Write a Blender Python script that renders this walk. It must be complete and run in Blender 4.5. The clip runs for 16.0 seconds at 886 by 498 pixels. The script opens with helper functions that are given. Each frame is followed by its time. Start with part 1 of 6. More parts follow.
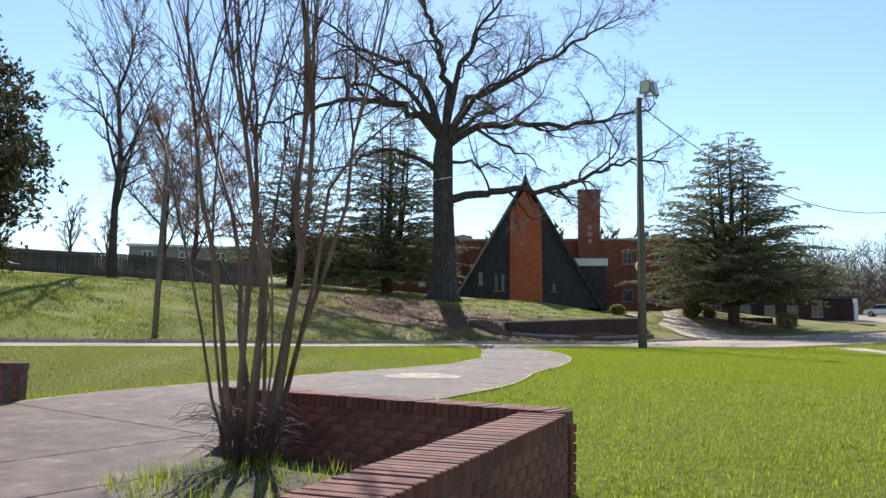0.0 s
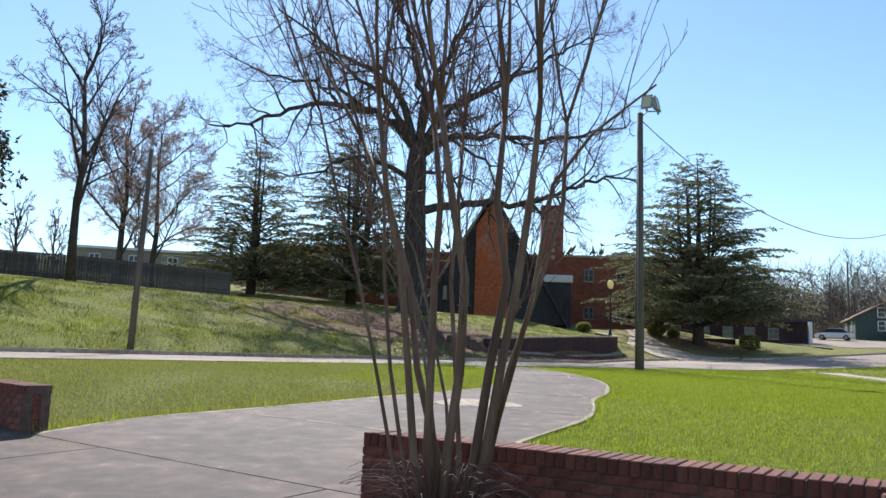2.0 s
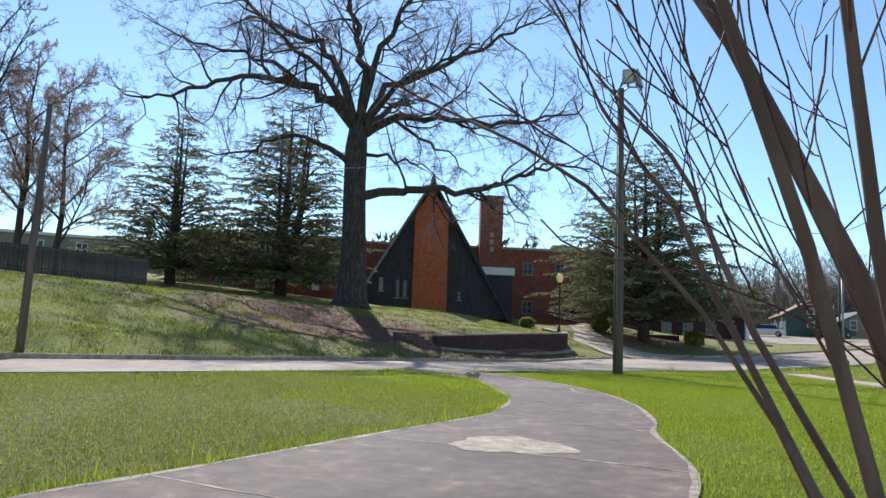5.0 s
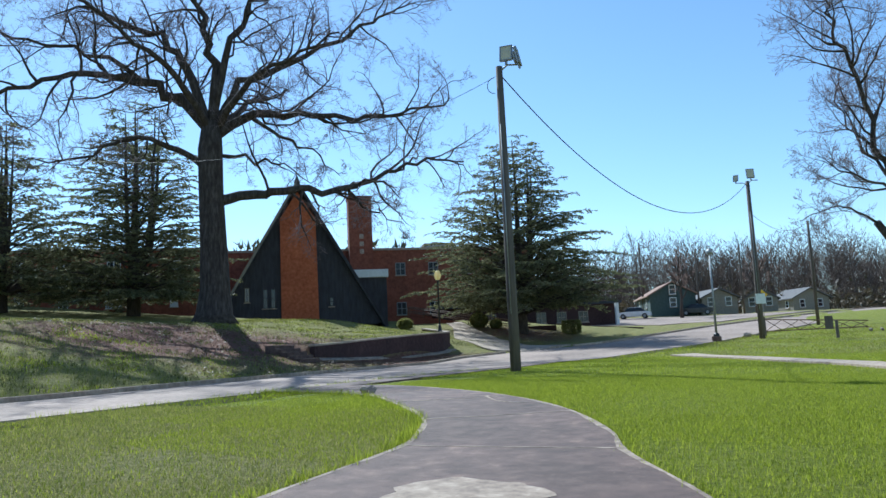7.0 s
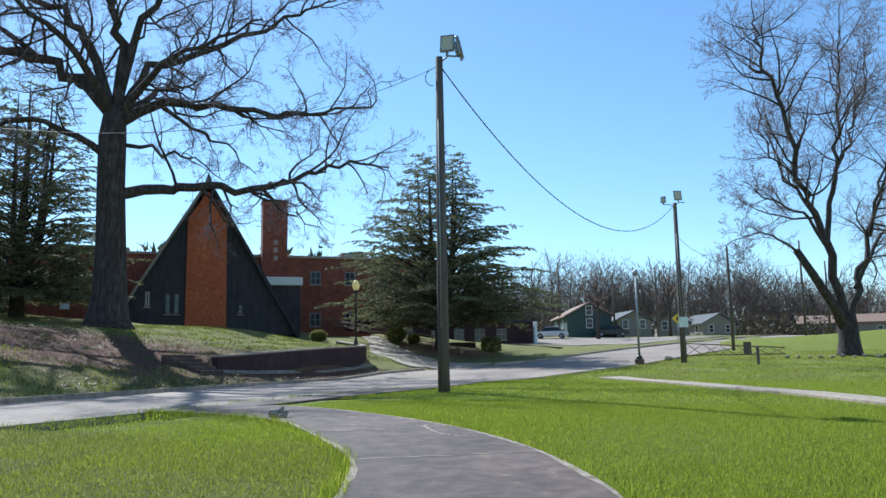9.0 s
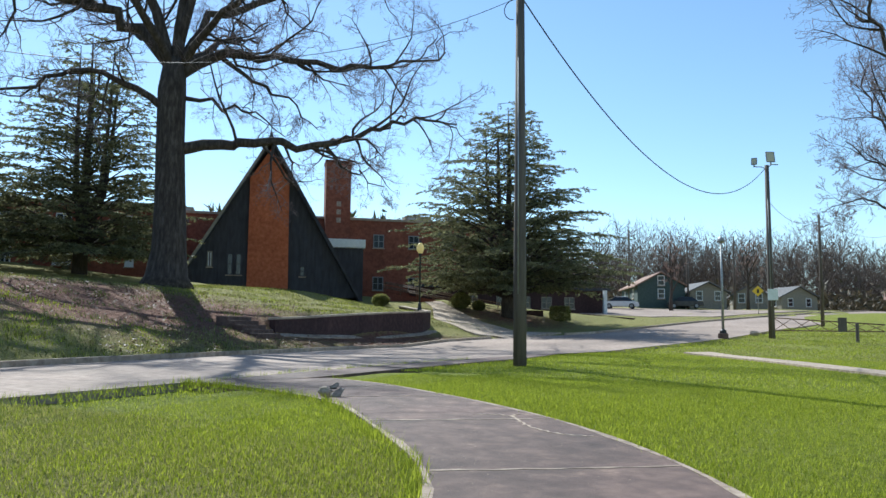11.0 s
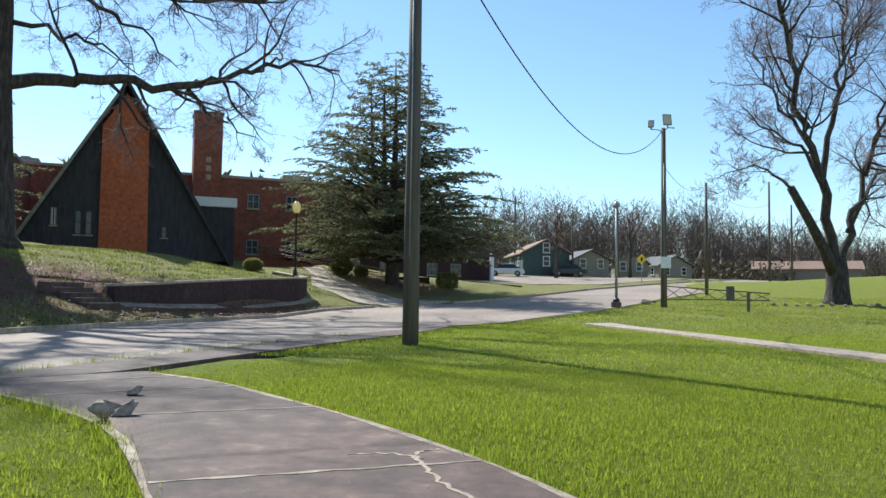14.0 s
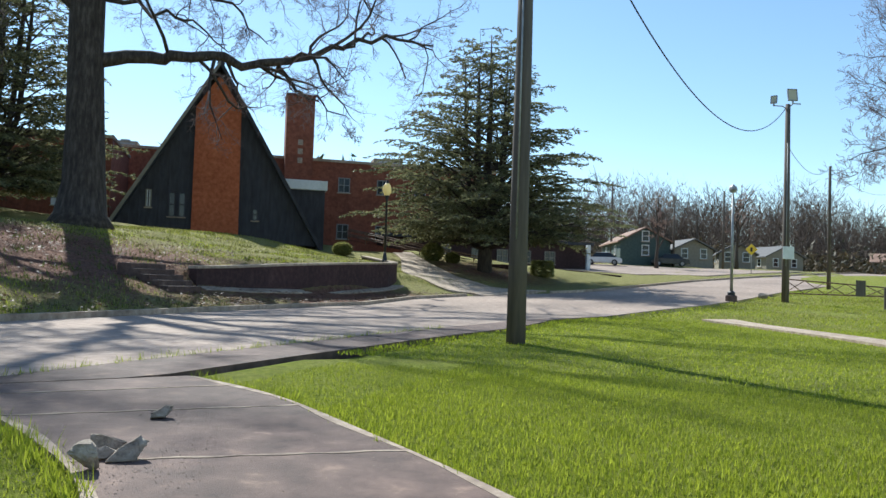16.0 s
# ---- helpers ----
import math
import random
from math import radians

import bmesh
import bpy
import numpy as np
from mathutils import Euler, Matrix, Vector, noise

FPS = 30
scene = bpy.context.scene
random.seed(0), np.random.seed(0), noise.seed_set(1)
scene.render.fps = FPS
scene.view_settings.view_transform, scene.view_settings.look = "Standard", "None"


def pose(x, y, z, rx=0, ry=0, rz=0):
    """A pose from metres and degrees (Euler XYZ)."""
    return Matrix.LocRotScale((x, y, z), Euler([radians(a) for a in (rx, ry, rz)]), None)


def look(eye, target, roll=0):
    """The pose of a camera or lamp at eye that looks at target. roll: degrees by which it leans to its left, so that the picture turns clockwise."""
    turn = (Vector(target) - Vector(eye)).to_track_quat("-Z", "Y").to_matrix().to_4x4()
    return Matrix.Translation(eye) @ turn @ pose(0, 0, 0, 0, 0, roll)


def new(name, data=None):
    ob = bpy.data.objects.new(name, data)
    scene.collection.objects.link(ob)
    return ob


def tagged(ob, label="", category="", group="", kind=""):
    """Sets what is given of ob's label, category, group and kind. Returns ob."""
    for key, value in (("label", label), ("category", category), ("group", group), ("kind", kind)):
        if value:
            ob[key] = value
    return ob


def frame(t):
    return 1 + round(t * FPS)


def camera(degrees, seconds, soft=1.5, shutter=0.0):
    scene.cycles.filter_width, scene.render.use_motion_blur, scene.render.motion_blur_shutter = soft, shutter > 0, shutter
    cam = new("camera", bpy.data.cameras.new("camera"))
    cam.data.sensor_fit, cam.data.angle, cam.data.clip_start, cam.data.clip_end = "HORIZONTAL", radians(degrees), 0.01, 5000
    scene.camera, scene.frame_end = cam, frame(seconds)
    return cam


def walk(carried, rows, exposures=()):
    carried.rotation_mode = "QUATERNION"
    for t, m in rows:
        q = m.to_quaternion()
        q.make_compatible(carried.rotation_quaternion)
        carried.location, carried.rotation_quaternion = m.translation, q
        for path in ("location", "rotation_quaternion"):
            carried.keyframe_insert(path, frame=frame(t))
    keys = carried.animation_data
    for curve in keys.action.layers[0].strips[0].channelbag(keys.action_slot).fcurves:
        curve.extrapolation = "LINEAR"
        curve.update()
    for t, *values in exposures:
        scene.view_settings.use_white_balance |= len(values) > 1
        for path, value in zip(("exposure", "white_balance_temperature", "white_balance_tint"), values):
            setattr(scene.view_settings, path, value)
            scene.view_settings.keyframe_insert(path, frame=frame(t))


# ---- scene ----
cam = camera(59.8, 16.0)
PATH = [
    (0, (-0.423, 0.089, 1.47), (-1.784, 1.536, 1.698), 0.8),
    (0.5, (-1.027, -0.032, 1.503), (-2.434, 1.374, 1.714), 2.3),
    (1, (-1.616, -0.205, 1.569), (-3.043, 1.165, 1.862), 3.7),
    (1.5, (-2.35, -0.168, 1.577), (-3.782, 1.195, 1.882), 1.2),
    (2, (-2.969, -0.169, 1.595), (-4.22, 1.369, 1.858), 2.1),
    (2.5, (-3.66, 0.126, 1.626), (-4.83, 1.728, 1.881), 1.5),
    (3, (-4.147, 0.22, 1.689), (-5.361, 1.799, 1.863), 1.5),
    (3.2, (-4.325, 0.303, 1.686), (-5.528, 1.896, 1.813), 1.9),
    (5.3, (-6.855, 2.637, 1.923), (-7.909, 4.315, 2.197), 1.2),
    (5.5, (-7.078, 2.882, 1.932), (-8.092, 4.582, 2.218), -0.4),
    (6, (-7.505, 3.264, 1.987), (-8.411, 5.023, 2.279), -1.7),
    (6.5, (-7.925, 3.743, 1.967), (-8.762, 5.536, 2.257), -2.2),
    (7, (-8.286, 4.341, 2.006), (-9.073, 6.162, 2.263), -2.6),
    (7.5, (-8.596, 4.907, 2.048), (-9.318, 6.759, 2.271), -1.4),
    (8, (-8.975, 5.579, 2.128), (-9.53, 7.469, 2.469), -1.1),
    (8.5, (-9.302, 6.036, 2.058), (-9.848, 7.926, 2.418), -2.1),
    (9, (-9.662, 6.654, 2.084), (-10.241, 8.547, 2.372), -0.9),
    (9.5, (-10.017, 7.307, 2.067), (-10.586, 9.21, 2.298), -0.8),
    (10, (-10.361, 7.925, 2.112), (-11.052, 9.787, 2.343), 0.1),
    (10.2, (-10.484, 8.153, 2.13), (-11.236, 9.992, 2.364), 0.3),
    (12.3, (-11.43, 10.865, 2.167), (-12.091, 12.749, 2.285), 1.3),
    (12.5, (-11.53, 11.119, 2.174), (-12.171, 13.01, 2.283), 1.0),
    (13, (-11.789, 11.848, 2.22), (-12.377, 13.756, 2.336), 0.6),
    (13.5, (-11.991, 12.451, 2.226), (-12.483, 14.386, 2.339), -0.4),
    (14, (-12.225, 13.102, 2.245), (-12.673, 15.048, 2.366), 0.8),
    (14.5, (-12.378, 13.704, 2.235), (-12.734, 15.672, 2.294), 2.0),
    (15, (-12.65, 14.339, 2.254), (-13.086, 16.288, 2.355), 2.4),
    (15.5, (-12.925, 14.876, 2.229), (-13.478, 16.798, 2.242), 2.5),
    (16, (-13.24, 15.504, 2.277), (-13.909, 17.387, 2.36), 1.9),
]
walk(cam, [(t, look(eye, target, roll)) for t, eye, target, roll in PATH],
     [(0, 0.52, 6100, 7), (2.5, 0.45, 5900, 6), (3, 0.45, 6050, 7), (5.5, 0.35, 5650, 3), (6.5, 0.3, 5400, 2), (8.5, 0.28, 5050, -1), (9, 0.3, 5250, 0), (9.5, 0.37, 5500, 1), (10.2, 0.37, 5550, 1), (12.5, 0.48, 6000, 3), (13.5, 0.44, 5800, 1), (16, 0.46, 5900, 2)])

# ---- world and light ----
SUN_AZ, SUN_EL = 137.5, 42.0      # direction to the sun: degrees from +x, height
sky = bpy.data.worlds.new("sky")
scene.world = sky
sky.use_nodes = True
nt = sky.node_tree
nt.nodes.clear()
sky_tex = nt.nodes.new("ShaderNodeTexSky")
sky_tex.sky_type = "NISHITA"
sky_tex.sun_disc = False
sky_tex.sun_elevation = radians(SUN_EL)
sky_tex.sun_rotation = radians(90 - SUN_AZ)
sky_tex.air_density, sky_tex.dust_density, sky_tex.ozone_density = 1.0, 0.12, 1.5
sky_bg = nt.nodes.new("ShaderNodeBackground")
sky_bg.inputs["Strength"].default_value = 0.125
sky_out = nt.nodes.new("ShaderNodeOutputWorld")
nt.links.new(sky_tex.outputs[0], sky_bg.inputs[0])
nt.links.new(sky_bg.outputs[0], sky_out.inputs[0])
sun_data = bpy.data.lights.new("sun", "SUN")
sun_data.energy, sun_data.angle, sun_data.color = 5.6, radians(0.53), (1.0, 0.95, 0.87)
sun = new("sun", sun_data)
sa, se = radians(SUN_AZ), radians(SUN_EL)
sun.matrix_world = look((math.cos(sa) * math.cos(se) * 100, math.sin(sa) * math.cos(se) * 100, math.sin(se) * 100), (0, 0, 0))


# ---- materials ----
def mat(name, stops, scale=4.0, detail=6.0, rough=0.8, bump=0.0, bscale=60.0, metal=0.0, spec=0.4,
        big=0.0, bigscale=0.4, vary=0.0, island=False, coords="Object", bdist=0.01, stretch=None):
    """A noise-ramped surface: stops of (position, colour); big: strength of a second, coarser stain; vary: difference from piece to piece."""
    m = bpy.data.materials.new(name)
    m.use_nodes = True
    t = m.node_tree
    p = t.nodes["Principled BSDF"]
    p.inputs["Roughness"].default_value = rough
    p.inputs["Metallic"].default_value = metal
    p.inputs["Specular IOR Level"].default_value = spec
    tc = t.nodes.new("ShaderNodeTexCoord")
    src = tc.outputs[coords]
    if stretch:
        mp = t.nodes.new("ShaderNodeMapping")
        mp.inputs["Scale"].default_value = stretch
        t.links.new(src, mp.inputs["Vector"])
        src = mp.outputs["Vector"]
    n = t.nodes.new("ShaderNodeTexNoise")
    n.inputs["Scale"].default_value, n.inputs["Detail"].default_value, n.inputs["Roughness"].default_value = scale, detail, 0.62
    t.links.new(src, n.inputs["Vector"])
    r = t.nodes.new("ShaderNodeValToRGB")
    while len(r.color_ramp.elements) < len(stops):
        r.color_ramp.elements.new(0.5)
    for e, (pos, c) in zip(r.color_ramp.elements, stops):
        e.position, e.color = pos, (*c, 1)
    t.links.new(n.outputs["Fac"], r.inputs["Fac"])
    col = r.outputs["Color"]
    if big:
        n2 = t.nodes.new("ShaderNodeTexNoise")
        n2.inputs["Scale"].default_value, n2.inputs["Detail"].default_value = bigscale, 5
        t.links.new(tc.outputs[coords], n2.inputs["Vector"])
        mr = t.nodes.new("ShaderNodeMapRange")
        mr.inputs["From Min"].default_value, mr.inputs["From Max"].default_value = 0.35, 0.65
        mr.inputs["To Min"].default_value, mr.inputs["To Max"].default_value = 1 - big, 1 + big * 0.6
        t.links.new(n2.outputs["Fac"], mr.inputs["Value"])
        mx = t.nodes.new("ShaderNodeMix")
        mx.data_type, mx.blend_type = "RGBA", "MULTIPLY"
        mx.inputs["Factor"].default_value = 1
        t.links.new(col, mx.inputs["A"])
        t.links.new(mr.outputs["Result"], mx.inputs["B"])
        col = mx.outputs["Result"]
    if vary:
        if island:
            rnd = t.nodes.new("ShaderNodeNewGeometry").outputs["Random Per Island"]
        else:
            rnd = t.nodes.new("ShaderNodeObjectInfo").outputs["Random"]
        mr = t.nodes.new("ShaderNodeMapRange")
        mr.inputs["To Min"].default_value, mr.inputs["To Max"].default_value = 1 - vary, 1 + vary
        t.links.new(rnd, mr.inputs["Value"])
        mx = t.nodes.new("ShaderNodeMix")
        mx.data_type, mx.blend_type = "RGBA", "MULTIPLY"
        mx.inputs["Factor"].default_value = 1
        t.links.new(col, mx.inputs["A"])
        t.links.new(mr.outputs["Result"], mx.inputs["B"])
        col = mx.outputs["Result"]
    t.links.new(col, p.inputs["Base Color"])
    if bump:
        nb = t.nodes.new("ShaderNodeTexNoise")
        nb.inputs["Scale"].default_value, nb.inputs["Detail"].default_value = bscale, 6
        t.links.new(src, nb.inputs["Vector"])
        b = t.nodes.new("ShaderNodeBump")
        b.inputs["Strength"].default_value, b.inputs["Distance"].default_value = bump, bdist
        t.links.new(nb.outputs["Fac"], b.inputs["Height"])
        t.links.new(b.outputs["Normal"], p.inputs["Normal"])
    return m


def leafy(name, a, b, trans=0.35, rough=0.6):
    """Thin leaves or blades: some light passes through, each island differs."""
    m = bpy.data.materials.new(name)
    m.use_nodes = True
    t = m.node_tree
    p = t.nodes["Principled BSDF"]
    p.inputs["Roughness"].default_value = rough
    p.inputs["Specular IOR Level"].default_value = 0.25
    rnd = t.nodes.new("ShaderNodeNewGeometry").outputs["Random Per Island"]
    r = t.nodes.new("ShaderNodeValToRGB")
    r.color_ramp.elements[0].color, r.color_ramp.elements[1].color = (*a, 1), (*b, 1)
    t.links.new(rnd, r.inputs["Fac"])
    t.links.new(r.outputs["Color"], p.inputs["Base Color"])
    tr = t.nodes.new("ShaderNodeBsdfTranslucent")
    t.links.new(r.outputs["Color"], tr.inputs["Color"])
    ms = t.nodes.new("ShaderNodeMixShader")
    ms.inputs["Fac"].default_value = trans
    t.links.new(p.outputs["BSDF"], ms.inputs[1])
    t.links.new(tr.outputs["BSDF"], ms.inputs[2])
    t.links.new(ms.outputs["Shader"], t.nodes["Material Output"].inputs["Surface"])
    return m


def lawn_material():
    """Grass over soil: green, paler and dry patches, worn earth and leaf litter on the bank."""
    m = bpy.data.materials.new("lawn")
    m.use_nodes = True
    t = m.node_tree
    p = t.nodes["Principled BSDF"]
    p.inputs["Roughness"].default_value = 0.95
    p.inputs["Specular IOR Level"].default_value = 0.15
    tc = t.nodes.new("ShaderNodeTexCoord").outputs["Object"]

    def noise_tex(scale, detail=5, rough=0.6, dist=0.0):
        n = t.nodes.new("ShaderNodeTexNoise")
        n.inputs["Scale"].default_value, n.inputs["Detail"].default_value = scale, detail
        n.inputs["Roughness"].default_value, n.inputs["Distortion"].default_value = rough, dist
        t.links.new(tc, n.inputs["Vector"])
        return n.outputs["Fac"]

    def ramp(fac, stops):
        r = t.nodes.new("ShaderNodeValToRGB")
        while len(r.color_ramp.elements) < len(stops):
            r.color_ramp.elements.new(0.5)
        for e, (pos, c) in zip(r.color_ramp.elements, stops):
            e.position, e.color = pos, (*c, 1)
        t.links.new(fac, r.inputs["Fac"])
        return r.outputs["Color"]

    def mix(f, a, b, mode="MIX"):
        x = t.nodes.new("ShaderNodeMix")
        x.data_type, x.blend_type = "RGBA", mode
        if hasattr(f, "links"):
            t.links.new(f, x.inputs["Factor"])
        else:
            x.inputs["Factor"].default_value = f
        t.links.new(a, x.inputs["A"])
        t.links.new(b, x.inputs["B"])
        return x.outputs["Result"]

    green = ramp(noise_tex(9, 8, 0.7), [(0.3, (0.1, 0.13, 0.008)), (0.5, (0.205, 0.24, 0.014)), (0.7, (0.32, 0.34, 0.035))])
    dry = ramp(noise_tex(11, 8, 0.7), [(0.3, (0.12, 0.13, 0.03)), (0.5, (0.24, 0.22, 0.07)), (0.7, (0.36, 0.31, 0.13))])
    litter = ramp(noise_tex(6, 9, 0.75), [(0.3, (0.06, 0.032, 0.022)), (0.5, (0.17, 0.085, 0.056)), (0.68, (0.34, 0.18, 0.125))])
    att = t.nodes.new("ShaderNodeVertexColor")
    att.layer_name = "cover"
    sep = t.nodes.new("ShaderNodeSeparateColor")
    t.links.new(att.outputs["Color"], sep.inputs["Color"])

    def cover(chan, noise_scale, lo, hi):
        add = t.nodes.new("ShaderNodeMath")
        add.operation = "MULTIPLY_ADD"
        add.inputs[1].default_value = 0.75
        t.links.new(noise_tex(noise_scale, 6, 0.7, 0.4), add.inputs[0])
        t.links.new(sep.outputs[chan], add.inputs[2])
        mr = t.nodes.new("ShaderNodeMapRange")
        mr.inputs["From Min"].default_value, mr.inputs["From Max"].default_value = lo, hi
        t.links.new(add.outputs[0], mr.inputs["Value"])
        return mr.outputs["Result"]

    c = mix(cover("Red", 1.1, 0.5, 1.0), green, dry)
    c = mix(cover("Green", 1.6, 0.62, 0.95), c, litter)
    t.links.new(c, p.inputs["Base Color"])
    b = t.nodes.new("ShaderNodeBump")
    b.inputs["Strength"].default_value, b.inputs["Distance"].default_value = 1.0, 0.12
    t.links.new(noise_tex(16, 8, 0.75), b.inputs["Height"])
    t.links.new(b.outputs["Normal"], p.inputs["Normal"])
    return m


def glassy(name, tint, rough=0.05):
    m = bpy.data.materials.new(name)
    m.use_nodes = True
    p = m.node_tree.nodes["Principled BSDF"]
    p.inputs["Base Color"].default_value = (*tint, 1)
    p.inputs["Roughness"].default_value = rough
    p.inputs["Specular IOR Level"].default_value = 0.5
    return m


M_LAWN = lawn_material()
M_CONC = mat("worn concrete", [(0.28, (0.065, 0.039, 0.031)), (0.5, (0.116, 0.071, 0.056)), (0.62, (0.158, 0.099, 0.077)), (0.78, (0.33, 0.215, 0.15))], 3.4, 15, 0.82, 0.7, 140, big=0.24, bigscale=0.7, vary=0.1)
M_CONCW = mat("pale concrete", [(0.3, (0.25, 0.18, 0.125)), (0.5, (0.41, 0.31, 0.225)), (0.7, (0.54, 0.43, 0.32))], 5, 9, 0.85, 0.3, 80, big=0.2)
M_EDGE = mat("dusty slab edge", [(0.3, (0.15, 0.105, 0.075)), (0.5, (0.29, 0.215, 0.155)), (0.7, (0.45, 0.35, 0.26))], 6, 9, 0.85, 0.4, 80, big=0.2)
M_ROAD = mat("old asphalt", [(0.3, (0.21, 0.15, 0.118)), (0.5, (0.315, 0.235, 0.185)), (0.72, (0.42, 0.32, 0.255))], 5, 10, 0.9, 0.4, 120, big=0.22, bigscale=0.25)
M_BRICK = mat("red brick", [(0.25, (0.085, 0.026, 0.018)), (0.5, (0.17, 0.052, 0.034)), (0.75, (0.27, 0.095, 0.065))], 9, 8, 0.85, 0.4, 160, vary=0.28, big=0.15)
M_BRICKF = mat("orange red brick wall", [(0.3, (0.165, 0.05, 0.028)), (0.5, (0.25, 0.078, 0.042)), (0.7, (0.32, 0.112, 0.062))], 3.2, 10, 0.85, 0.3, 60, big=0.2, bigscale=0.25)
M_BRICKP = mat("chapel brick", [(0.3, (0.3, 0.075, 0.028)), (0.5, (0.43, 0.115, 0.045)), (0.7, (0.52, 0.16, 0.07))], 3.5, 10, 0.85, 0.3, 60, big=0.15, bigscale=0.3, vary=0.15)
# near-black base colour holds the shade on brick turned from the sun
M_BRICK_SHADE = mat("brick with shade in its colour", [(0.3, (0.035, 0.018, 0.017)), (0.5, (0.055, 0.027, 0.025)), (0.7, (0.085, 0.045, 0.04))], 5, 9, 0.9, 0.4, 60, big=0.2)
M_MORTAR = mat("mortar", [(0.3, (0.09, 0.055, 0.042)), (0.7, (0.17, 0.115, 0.09))], 12, 6, 0.95, 0.3, 120)
M_BARK = mat("oak bark", [(0.3, (0.025, 0.019, 0.017)), (0.5, (0.055, 0.043, 0.037)), (0.7, (0.11, 0.09, 0.078))], 6, 9, 0.95, 1.0, 14, stretch=(1, 1, 0.25), bdist=0.05)
M_TWIG = mat("oak twigs", [(0.3, (0.13, 0.095, 0.095)), (0.7, (0.27, 0.2, 0.195))], 3, 3, 0.95)
M_BUD = mat("budding twigs", [(0.3, (0.2, 0.125, 0.1)), (0.7, (0.38, 0.25, 0.2))], 3, 3, 0.95)
M_WOODS = mat("far winter wood", [(0.3, (0.08, 0.06, 0.048)), (0.7, (0.18, 0.14, 0.112))], 3, 3, 0.95)
M_TRIM = mat("dull grey window paint", [(0.3, (0.2, 0.19, 0.18)), (0.7, (0.3, 0.285, 0.27))], 4, 6, 0.6)
M_PINK = mat("pink budding twigs", [(0.3, (0.34, 0.22, 0.18)), (0.7, (0.55, 0.38, 0.3))], 3, 3, 0.95)
M_MYRT = mat("smooth myrtle bark", [(0.28, (0.075, 0.042, 0.025)), (0.5, (0.155, 0.09, 0.055)), (0.72, (0.28, 0.19, 0.13))], 7, 8, 0.7, 0.35, 30, stretch=(1, 1, 0.2))
M_MTWIG = mat("myrtle twigs", [(0.3, (0.07, 0.035, 0.03)), (0.7, (0.16, 0.085, 0.07))], 6, 3, 0.8)
M_DARKBARK = mat("dark bark", [(0.3, (0.04, 0.03, 0.025)), (0.7, (0.1, 0.08, 0.065))], 8, 6, 0.95, 0.6, 20, stretch=(1, 1, 0.3))
M_CEDAR = leafy("cedar needles", (0.09, 0.098, 0.05), (0.29, 0.275, 0.14), 0.5)
M_EVER = leafy("evergreen leaves", (0.03, 0.042, 0.018), (0.13, 0.115, 0.06), 0.3)
M_HEDGE = leafy("clipped hedge leaves", (0.13, 0.14, 0.04), (0.32, 0.3, 0.1), 0.45)
M_GRASS = leafy("grass blades", (0.18, 0.225, 0.012), (0.43, 0.46, 0.05), 0.5)
M_GRASSD = leafy("deep green grass blades", (0.075, 0.105, 0.008), (0.2, 0.245, 0.025), 0.4)
M_OLIVE = leafy("olive tussock blades", (0.07, 0.085, 0.02), (0.2, 0.2, 0.06), 0.35)
M_DRYG = leafy("dry grass blades", (0.17, 0.2, 0.03), (0.42, 0.38, 0.13), 0.4)
M_WOODP = mat("weathered pole wood", [(0.3, (0.07, 0.055, 0.045)), (0.7, (0.17, 0.14, 0.115))], 5, 9, 0.9, 0.6, 30, stretch=(1, 1, 0.08))
M_METAL = mat("dull grey metal", [(0.3, (0.25, 0.25, 0.25)), (0.7, (0.4, 0.4, 0.4))], 6, 5, 0.5, metal=0.6)
M_BLACK = mat("black paint", [(0.3, (0.012, 0.012, 0.014)), (0.7, (0.03, 0.03, 0.032))], 8, 4, 0.5)
M_WHITE = mat("white paint", [(0.3, (0.68, 0.68, 0.66)), (0.7, (0.82, 0.82, 0.8))], 4, 6, 0.6, big=0.08)
M_SHINGLE = mat("dark roof shingles", [(0.3, (0.035, 0.035, 0.04)), (0.7, (0.085, 0.085, 0.095))], 5, 8, 0.9, 0.5, 40, big=0.15)
M_DARKWALL = mat("dark stained wood siding", [(0.3, (0.035, 0.032, 0.036)), (0.7, (0.07, 0.066, 0.075))], 4, 8, 0.85, stretch=(1, 1, 0.2))
M_GLASS = glassy("dark window glass", (0.02, 0.024, 0.028), 0.2)
M_LENS = glassy("floodlight glass", (0.55, 0.5, 0.36), 0.2)
M_GLOBE = leafy("frosted lamp globe", (0.85, 0.74, 0.42), (0.86, 0.76, 0.45), 0.6, 0.35)
M_ROCK = mat("grey stone", [(0.3, (0.12, 0.088, 0.066)), (0.45, (0.3, 0.24, 0.185)), (0.7, (0.48, 0.4, 0.32))], 14, 10, 0.95, 0.9, 60)
M_FENCE = mat("weathered fence boards", [(0.3, (0.06, 0.05, 0.046)), (0.7, (0.13, 0.11, 0.1))], 5, 6, 0.9, vary=0.2)
M_GREENH = mat("dark green siding", [(0.3, (0.045, 0.07, 0.065)), (0.7, (0.08, 0.11, 0.1))], 4, 5, 0.8)
M_GREYH = mat("pale siding", [(0.3, (0.22, 0.19, 0.15)), (0.7, (0.32, 0.28, 0.22))], 4, 5, 0.8)
M_ROOFR = mat("brown roof shingles", [(0.3, (0.22, 0.13, 0.09)), (0.7, (0.36, 0.23, 0.17))], 4, 6, 0.9)
M_ROOFG = mat("grey roof shingles", [(0.3, (0.1, 0.095, 0.095)), (0.7, (0.19, 0.18, 0.175))], 4, 6, 0.9)
